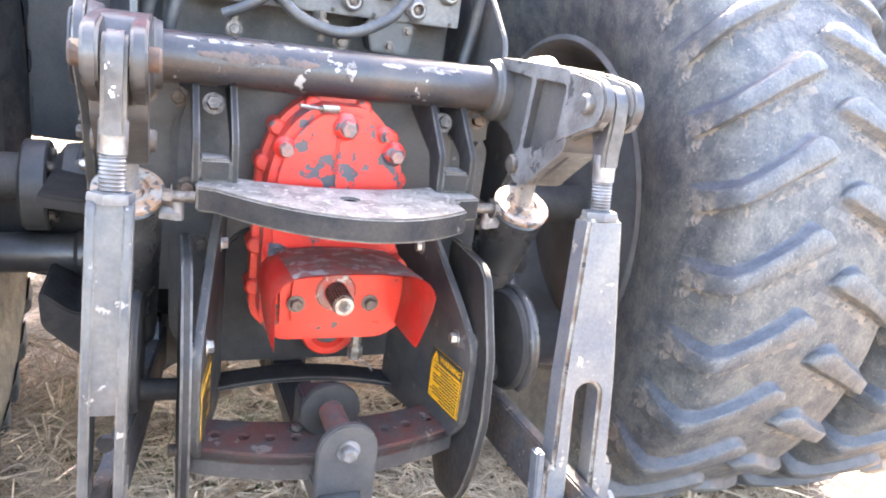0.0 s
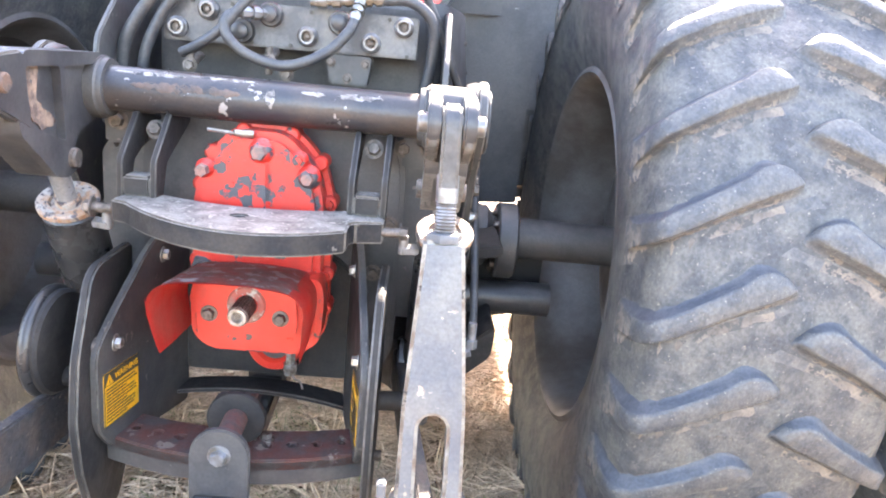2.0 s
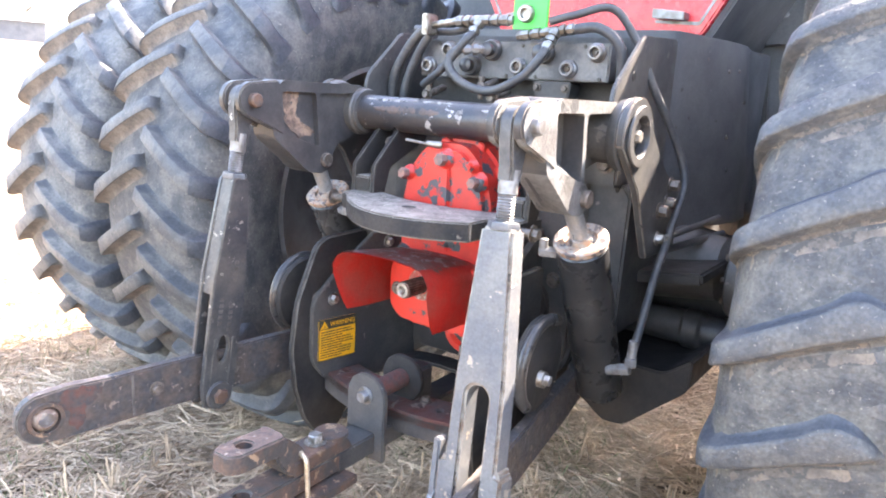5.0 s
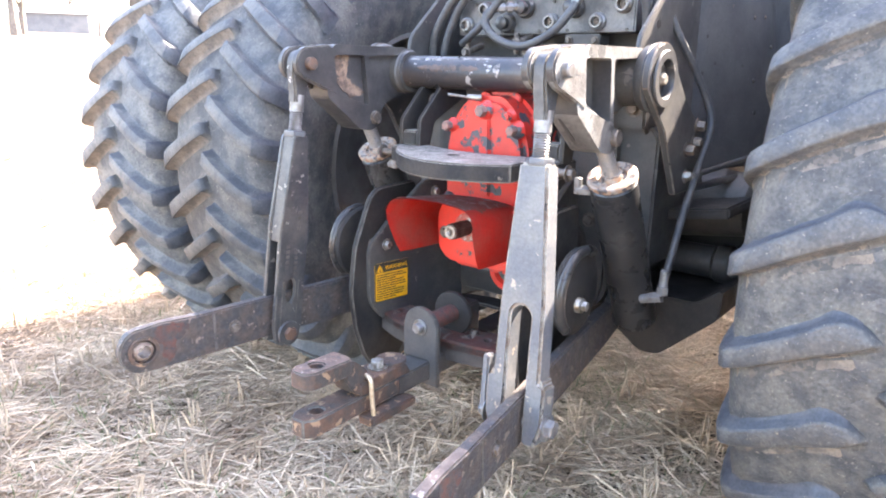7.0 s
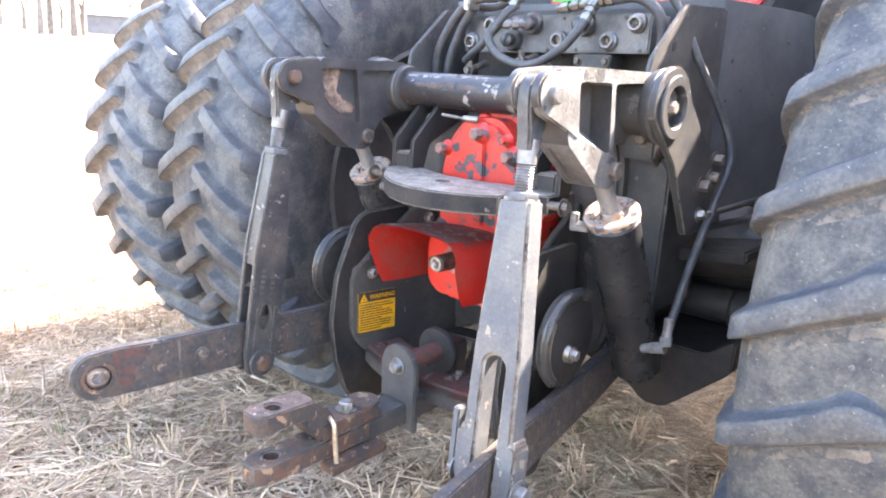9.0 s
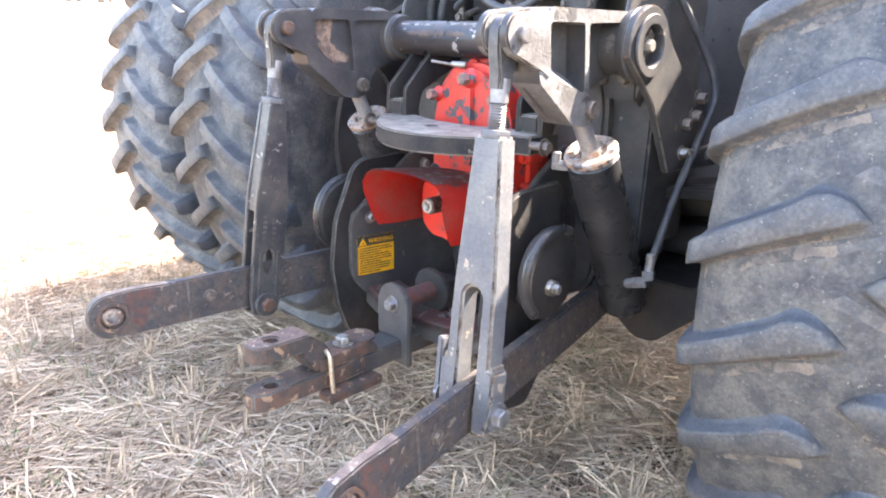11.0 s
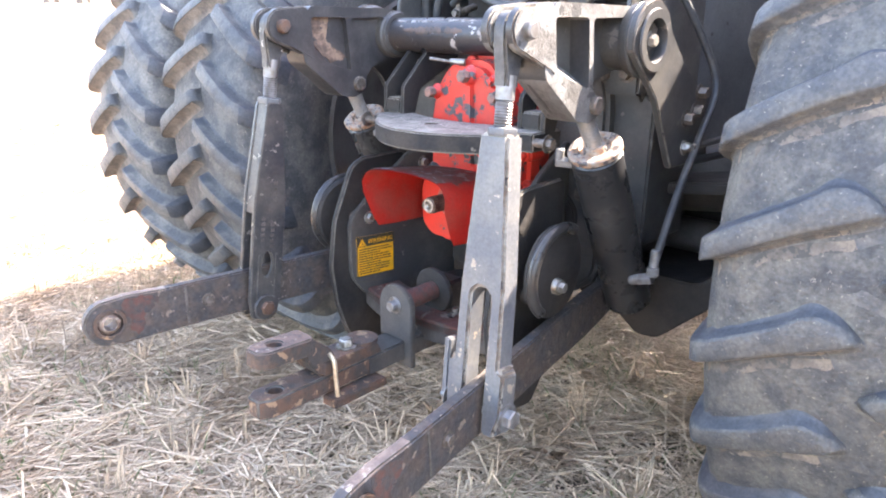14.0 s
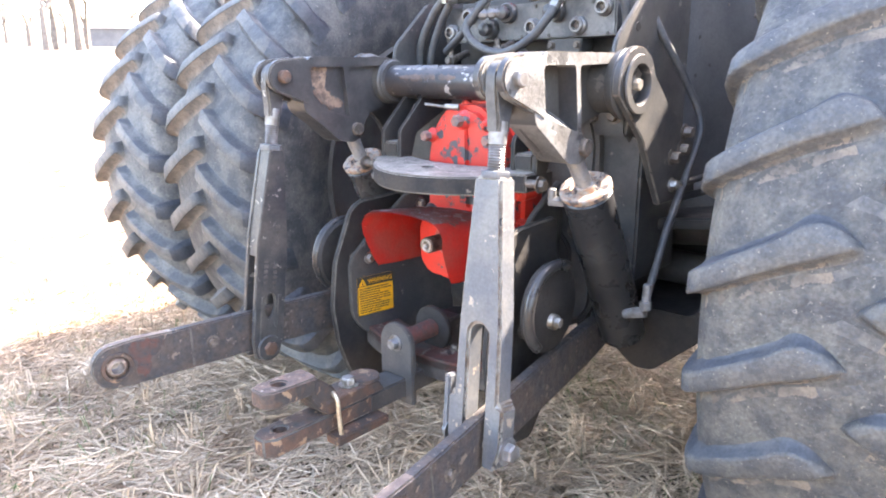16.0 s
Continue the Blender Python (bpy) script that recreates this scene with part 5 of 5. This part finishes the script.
prism(bm, [arch + [(x, z - 0.011) for x, z in reversed(arch)]], XZ(0.235), (0, 0.07, 0))
part("upper_cross_bar", plate_bevel(bm, 0.0025), SHADEGRIME, tractor, edge=DULLEDGE)

# drawbar
drawbar = thing("drawbar", (-0.01, -0.1, 0.49), "rusty steel drawbar with clevis jaw, pin and bent handle", "drawbar")
TD = pose(-0.012, 0, 0, 0, 0, 1.5)


def placed(bm):
    bmesh.ops.transform(bm, matrix=TD, verts=bm.verts)
    return bm


bm = B()
tip = [(-0.030, -0.53), (-0.018, -0.545), (0.018, -0.545), (0.030, -0.53)]
prism(bm, [[(0.036, -0.40), (0.036, 0.46), (-0.036, 0.46), (-0.036, -0.40)] + [(-0.035, -0.52)] + tip[1:3] + [(0.035, -0.52)], circle(0, -0.487, 0.0165)], XY(0.475), (0, 0, 0.044))
part("bar", placed(plate_bevel(bm, 0.004)), RUST, drawbar, "worn brown steel bar", edge=DULLEDGE)
bm = B()
box(bm, (0, 0.08, 0.497), (0.078, 0.66, 0.05))
part("black_sleeve", placed(bevel(bm, 0.004)), BLACK, drawbar)
bm = B()
prism(bm, [rounded([(-0.034, -0.398), (-0.034, -0.52), (-0.020, -0.542), (0.020, -0.542), (0.034, -0.52), (0.036, -0.410), (0.016, -0.398)], 0.006, 3), circle(0, -0.484, 0.0165)], XY(0.006), (0, 0, 0.040))
bmesh.ops.transform(bm, matrix=pose(-0.004, 0.004, 0.560, -2.0), verts=bm.verts)
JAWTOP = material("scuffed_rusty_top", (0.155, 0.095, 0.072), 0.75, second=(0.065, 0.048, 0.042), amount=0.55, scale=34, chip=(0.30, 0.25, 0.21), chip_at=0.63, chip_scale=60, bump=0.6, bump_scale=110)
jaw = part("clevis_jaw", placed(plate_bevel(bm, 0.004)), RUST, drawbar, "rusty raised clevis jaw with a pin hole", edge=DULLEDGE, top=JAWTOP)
bm = B()
prism(bm, [rounded([(-0.425, 0.575), (-0.42, 0.612), (-0.392, 0.612), (-0.350, 0.575), (-0.325, 0.5195), (-0.385, 0.5195)], 0.014)], YZ(-0.036), (0.066, 0, 0))
part("jaw_neck", placed(plate_bevel(bm, 0.004)), RUST, jaw)
bm = B()
prism(bm, [rounded([(-0.38, 0.5195), (-0.38, 0.550), (-0.22, 0.550), (-0.20, 0.5195)], 0.008)], YZ(-0.036), (0.072, 0, 0))
part("jaw_base", placed(plate_bevel(bm, 0.004)), RUST, drawbar)
bm = B()
lathe(bm, [(0, 0), (0.038, 0), (0.038, 0.008), (0, 0.008)], (0.0, -0.235, 0.550), (0, 0, 1), 28)
part("washer", placed(bm), RUST, drawbar)
bm = B()
hexbolt(bm, (0, -0.285, 0.551), (0, 0, 1), 0.017, 0.020)
part("bolt_head", placed(bm), BOLT, drawbar, "bright hex bolt head")
bm = B()
pipe(bm, [(0.010, -0.345, 0.560), (0.035, -0.36, 0.566), (0.050, -0.362, 0.556), (0.053, -0.362, 0.52), (0.056, -0.360, 0.465)], 0.0055, 10)
part("pin_handle", placed(bm), HANDLE, drawbar, "bent plated pin handle")
bm = B()
box(bm, (0.047, -0.30, 0.460), (0.045, 0.16, 0.022))
part("keeper_strap", placed(bevel(bm, 0.003)), RUST, drawbar)
bm = B()
top = [(u + 0.010, v) for u, v in arc(0, 0.609, 0.056, 0, 180, 12)]
prism(bm, [top + [(-0.046, 0.455), (0.066, 0.455)], [(-0.038, 0.474), (0.038, 0.474), (0.038, 0.523), (-0.038, 0.523)]], XZ(-0.132), (0, 0.016, 0))
br = part("saddle_bracket", placed(plate_bevel(bm, 0.003)), BLACK, drawbar)
bm = B()
hexbolt(bm, (0.010, -0.132, 0.612), (0, -1, 0), 0.015, 0.018)
part("bolt", placed(bm), STEEL, br)
bm = B()
rod(bm, (0.010, -0.118, 0.612), (0.010, 0.04, 0.614), 0.024, 0.024, 20, 0.003)
part("roller", placed(bm), material("red_rust_roller", (0.13, 0.045, 0.035), 0.7, second=(0.07, 0.05, 0.045), amount=0.5, scale=30, bump=0.4), drawbar, "red-brown rusty roller")
bm = B()
lathe(bm, [(0, 0), (0.058, 0), (0.060, 0.003), (0.060, 0.012), (0.055, 0.015), (0, 0.015)], (0.010, 0.005, 0.612), (0, 1, 0.05), 32)
part("roller_disc", placed(bm), SHADEGRIME, drawbar)
bm = B()
box(bm, (0, 0.06, 0.575), (0.09, 0.06, 0.12))
part("roller_post", placed(bevel(bm, 0.006)), BLACK, drawbar)
bm = B()
box(bm, (0, 0.46, 0.54), (0.10, 0.10, 0.16))
part("front_socket", placed(bevel(bm, 0.01)), CHASSIS, drawbar)

# lower links, lift links
REDRUST = material("red_brown_rust", (0.085, 0.036, 0.028), 0.8, second=(0.045, 0.036, 0.034), amount=0.5, scale=40, chip=(0.034, 0.034, 0.037), chip_at=0.56, chip_scale=48, bump=0.5)
DARKLINK = material("dark_link_steel", (0.036, 0.038, 0.043), 0.42, 0.2, second=(0.078, 0.073, 0.068), amount=0.45, scale=9, chip=(0.22, 0.20, 0.18), chip_at=0.645, chip_scale=30, bump=0.3)
for s in (1, -1):
    link = thing("lower_link", (s * 0.39, -0.2, 0.58), "worn dark steel lower link arm with ball eye", "hitch link", "lower links of the hitch")
    a, b_ = Vector((s * 0.32, 0.33, 0.602)), (Vector((0.44, -0.635, 0.522)) if s > 0 else Vector((-0.45, -0.645, 0.590)))
    d = (b_ - a)
    L = d.length
    f = d.normalized()
    side_v = f.cross(Vector((0, 0, 1))).normalized()
    up = side_v.cross(f)
    M = Matrix((f, up, side_v)).transposed().to_4x4()
    M.translation = a
    bm = B()
    h = 0.055
    out = [(-0.03, -0.045), (0.12, -h), (L - 0.12, -h), (L - 0.03, -0.058)] + arc(L, 0, 0.057, -75, 75, 12) + [(L - 0.05, 0.060), (L - 0.14, h), (0.12, h), (-0.03, 0.045)]
    prism(bm, [out, circle(L, 0, 0.028, 20)], lambda u, v: Vector((u, v, -0.014)), (0, 0, 0.028))
    bmesh.ops.transform(bm, matrix=M, verts=bm.verts)
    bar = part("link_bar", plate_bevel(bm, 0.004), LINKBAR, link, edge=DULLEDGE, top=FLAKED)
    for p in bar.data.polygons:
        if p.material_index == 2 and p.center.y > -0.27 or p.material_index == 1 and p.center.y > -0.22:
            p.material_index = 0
    bm = B()
    lathe(bm, [(0.0385, -0.017), (0.037, -0.021), (0.029, -0.021), (0.0285, -0.014), (0.0285, 0.014), (0.029, 0.021), (0.037, 0.021), (0.0385, 0.017)], (L, 0, 0), (0, 0, 1), 28)
    bmesh.ops.transform(bm, matrix=M, verts=bm.verts)
    part("eye_bush", bm, RUST, link, "rusty eye bush")
    bm = B()
    lathe(bm, [(0.016, -0.022), (0.021, -0.020), (0.027, -0.010), (0.0285, 0.0), (0.027, 0.010), (0.021, 0.020), (0.016, 0.022), (0.016, -0.022)], (L, 0, 0), (0, 0, 1), 24)
    bmesh.ops.transform(bm, matrix=M, verts=bm.verts)
    part("ball", bm, FLAKED, link, "dull worn ball")
    for u, v in ((L - 0.24, 0.0), (L - 0.44, 0.0)):
        for w in (1, -1):
            bm = B()
            hexbolt(bm, (u, v, w * 0.014), (0, 0, w), 0.012, 0.010)
            bmesh.ops.transform(bm, matrix=M, verts=bm.verts)
            part("bolt", bm, DARKBOLT, link)
    for w in (1, -1):
        bm = B()
        blot = [(-0.115, 0.040), (-0.075, 0.052), (-0.035, 0.050), (-0.030, 0.030), (-0.048, 0.005), (-0.042, -0.025), (-0.062, -0.045), (-0.080, -0.030), (-0.078, 0.0), (-0.100, 0.012)]
        rag = []
        for i, (u, v) in enumerate(blot):
            u2, v2 = blot[(i + 1) % len(blot)]
            for k in range(4):
                rag.append((L + u + (u2 - u) * k / 4 + rnd.gauss(0, 0.0025), v + (v2 - v) * k / 4 + rnd.gauss(0, 0.0025)))
        prism(bm, [rag], lambda u, v: Vector((u, v, w * 0.0138)), (0, 0, w * 0.0009))
        bmesh.ops.transform(bm, matrix=M, verts=bm.verts)
        part("rust_patch", bm, REDRUST, link, "red-brown rust patch")
        bm = B()
        box(bm, (L - 0.185, 0, w * 0.0145), (0.006, 0.096, 0.003))
        bmesh.ops.transform(bm, matrix=M, verts=bm.verts)
        part("weld_seam", bm, DULLEDGE, link)
    # round stop disc carried by the link
    bm = B()
    c, nv = Vector((s * 0.37, 0.02, 0.750)), Vector((s, 0.05, 0)).normalized()
    # The dark colour of the face stands for its shade.
    lathe(bm, [(0, -0.024), (0.100, -0.024), (0.106, -0.018), (0.106, -0.004), (0.100, 0.0), (0, 0.0)], c, nv, 44)
    rod(bm, c - nv * 0.085 - Vector((0, 0, 0.075)), c - nv * 0.020 - Vector((0, 0, 0.075)), 0.02, 0.02, 16)
    disc = part("stop_disc", bm, SHADEGRIME, link, "black round stop darkened for shade, its rim raised only where lit")
    # Tube along only the lit stretch of the rim; the rest stays dark.
    bm = B()
    pipe(bm, [c + nv * 0.004 + Vector((0, 0.102 * math.cos(radians(a)), 0.102 * math.sin(radians(a)))) for a in range(62, 232, 12)], 0.0125, 14, 3)
    part("bent_bar", bm, GLOSS_BLACK, disc, "raised black arc along the lit part of the stop's rim")
    bm = B()
    rod(bm, c - nv * 0.01 + Vector((0, -0.008, -0.03)), c + nv * 0.012 + Vector((0, -0.008, -0.03)), 0.020, 0.018, 18, 0.003)
    hexbolt(bm, c + nv * 0.012 + Vector((0, -0.008, -0.03)), nv, 0.0125, 0.014)
    part("bolt", bm, BOLT, disc)

    lift = thing("lift_link", (s * 0.39, -0.27, 0.58), "grey steel lift link with a slotted lower end and threaded rod", "hitch link", "lift links of the hitch")
    tp, bt = SINK @ PIN + Vector((s * 0.373, 0, 0)), Vector((s * 0.392, -0.269, 0.545))
    dn = (bt - tp).normalized()
    xl = Vector((1, 0, 0))
    xl = (xl - dn * xl.dot(dn)).normalized()
    yl = dn.cross(xl)
    M = Matrix((xl, dn, yl)).transposed().to_4x4()
    M.translation = tp
    LL = (bt - tp).length

    def local(bm):
        bmesh.ops.transform(bm, matrix=M, verts=bm.verts)
        return bm

    s0 = 0.185
    lowend = LL + 0.045
    bm = B()
    if s > 0:
        out = [(-0.033, s0), (0.033, s0), (0.053, LL - 0.26), (0.057, LL - 0.095), (0.071, LL - 0.09), (0.071, lowend - 0.05), (0.056, lowend), (0.0265, lowend), (0.0265, LL - 0.02)]
        slot_out = arc(0, LL - 0.225, 0.024, 0, -180, 10)
        outline = out[:8] + [(0.0235, lowend), (0.0235, LL - 0.10)] + slot_out + [(-0.0235, LL - 0.10), (-0.0235, lowend)] + [(-u, v) for u, v in reversed(out[:8])]
        prism(bm, [outline], lambda u, v: Vector((u, v, -0.024)), (0, 0, 0.048))
        body = part("link_body", local(plate_bevel(bm, 0.006)), LINKGREY, lift, edge=EDGE)
    else:
        # narrow fork, deep from front to back, with a window in each tine
        prism(bm, [[(-0.020, s0 + 0.002), (0.020, s0 + 0.002), (0.043, 0.43), (0.043, 0.47), (-0.043, 0.47), (-0.043, 0.43)]], lambda u, v: Vector((-0.016, v, u)), (0.032, 0, 0))
        window = [(0.017 * math.cos(2 * math.pi * i / 16), LL - 0.118 + 0.036 * math.sin(2 * math.pi * i / 16)) for i in range(16)]
        body = part("link_body", local(bm), DARKLINK, lift, edge=DULLEDGE)
        for x in (-0.029, 0.0155):
            bm = B()
            prism(bm, [rounded([(-0.047, 0.43), (-0.022, s0), (0.022, s0), (0.047, 0.43), (0.048, LL - 0.02), (0.036, LL + 0.032), (-0.036, LL + 0.032), (-0.048, LL - 0.02)], 0.012), window], lambda u, v: Vector((x, v, u)), (0.0135, 0, 0))
            part("tine", local(plate_bevel(bm, 0.0025)), DARKLINK, body, edge=DULLEDGE)
        bm = B()
        lathe(bm, [(0, -0.004), (0.012, -0.004), (0.014, 0.004), (0.010, 0.012), (0, 0.012)], (0.0, LL - 0.17, -0.05), (0, 0, -1), 14)
        part("grease_boss", local(bm), DARKLINK, body)
        for u in (-0.026, 0.026):
            bm = B()
            box(bm, (0.030, LL - 0.085, u), (0.005, 0.125, 0.009))
            part("slot_rib", local(bevel(bm, 0.002)), DARKLINK, body, edge=DULLEDGE)
        bm = B()
        lathe(bm, [(0.016, 0), (0.034, 0), (0.036, 0.004), (0.034, 0.010), (0.016, 0.010)], (0.028, LL, 0), (1, 0, 0), 24)
        part("pin_boss", local(bm), DARKLINK, body)
    bm = B()
    prof = []
    for k in range(26):
        hh = 0.125 + 0.0027 * k
        prof.append((0.0175 if k % 2 else 0.0150, hh))
    lathe(bm, [(0, 0.08), (0.0185, 0.08), (0.0185, 0.124)] + prof + [(0.0165, 0.20), (0, 0.20)], (0, 0, 0), (0, 1, 0), 20)
    part("threaded_rod", local(bm), STEEL, lift, "bare threaded rod")
    bm = B()
    lathe(bm, [(0.018, s0 - 0.012), (0.030, s0 - 0.010), (0.031, s0 - 0.002), (0.029, s0 + 0.004)], (0, 0, 0), (0, 1, 0), 6)
    part("lock_collar", local(bm), LINKGREY, lift)
    bm = B()
    out = arc(0, 0, 0.033, 0, -180, 14) + [(-0.031, 0.03), (-0.021, 0.075), (-0.019, 0.105), (0.019, 0.105), (0.021, 0.075), (0.031, 0.03)]
    prism(bm, [out], lambda u, v: Vector((-0.0155, v, u)), (0.031, 0, 0))
    part("rod_eye", local(plate_bevel(bm, 0.005)), ROD_EYE, lift, "chipped black rod eye", edge=DULLEDGE)
    bm = B()
    half = 0.071 if s > 0 else 0.029
    rod(bm, (-half - 0.013, LL, 0), (half + 0.017, LL, 0), 0.014, 0.014, 18, 0.003)
    hexbolt(bm, (half, LL, 0), (1, 0, 0), 0.020, 0.020)
    hexbolt(bm, (-half, LL, 0), (-1, 0, 0), 0.020, 0.020)
    part("link_pin", local(bm), STEEL if s > 0 else RUST, lift, "bare pivot bolt")
    if s > 0:
        bm = B()
        box(bm, (-0.079, LL - 0.065, 0.006), (0.016, 0.12, 0.028))
        part("side_key", local(bevel(bm, 0.003)), LINKGREY, lift)
    else:
        for u, v0, n in ((-0.013, 0.39, 4), (0.019, 0.482, 5), (-0.010, 0.50, 5)):
            for k in range(n):
                bm = B()
                box(bm, (0.0293, v0 + k * 0.0145, u), (0.0014, 0.009, 0.012))
                part("cast_mark", local(bevel(bm, 0.0005)), DULLEDGE, lift)


# ---- far field: shed, posts and bare trees ----
def shed(x, y, w, d, h, yaw):
    th = thing("shed", (x, y, rise(x, y)), "long low pale grey farm shed across the field", "shed")
    bm = B()
    m = pose(x, y, rise(x, y) - 0.3, 0, 0, yaw)
    box(bm, (0, 0, h / 2), (w, d, h))
    bmesh.ops.transform(bm, matrix=m, verts=bm.verts)
    wall = part("wall", bm, SHEDWALL, th)
    bm = B()
    prism(bm, [[(-d / 2 - 0.4, h), (0, h + d * 0.18), (d / 2 + 0.4, h)]], YZ(-w / 2 - 0.3), (w + 0.6, 0, 0))
    bmesh.ops.transform(bm, matrix=m, verts=bm.verts)
    part("roof", bm, SHEDWALL, th)
    for k in range(5):
        bm = B()
        box(bm, (-w * 0.4 + k * w * 0.2, -d / 2 - 0.03, h * 0.42), (w * 0.11, 0.1, h * 0.8))
        bmesh.ops.transform(bm, matrix=m, verts=bm.verts)
        part("door", bm, SHEDWALL, th)


def bare_tree(x, y, height, seed):
    r = random.Random(seed)
    th = thing("tree", (x, y, rise(x, y)), "bare leafless tree at the edge of the field", "tree", "bare trees")
    bm = B()

    def limb(p, d, ln, rad, depth):
        q = p + d * ln
        rod(bm, p, q, rad, rad * 0.62, 7)
        if depth:
            for k in range(r.randint(2, 4)):
                nd = (d + Vector((r.gauss(0, 0.5), r.gauss(0, 0.5), r.gauss(0.12, 0.25)))).normalized()
                limb(p + d * ln * r.uniform(0.55, 1.0), nd, ln * r.uniform(0.5, 0.75), rad * 0.5, depth - 1)

    limb(Vector((x, y, rise(x, y) - 0.3)), Vector((r.gauss(0, 0.05), r.gauss(0, 0.05), 1)).normalized(), height * 0.38, height * 0.044, 4)
    part("trunk", bm, BARK, th)


def polar(deg, dist):
    return -dist * math.cos(radians(deg)) + 1.2, dist * math.sin(radians(deg)) - 1.2


shed(*polar(23.5, 112), 8.4, 5, 2.6, 66)
for i, (deg, dist, h) in enumerate(((19.2, 80, 11), (19.75, 84, 12), (21.2, 82, 12), (21.65, 86, 9), (18.2, 104, 10), (26.3, 92, 5), (15.5, 100, 11), (20.4, 130, 9), (16.9, 128, 9), (24.6, 150, 9))):
    bare_tree(*polar(deg, dist), h, 40 + i)
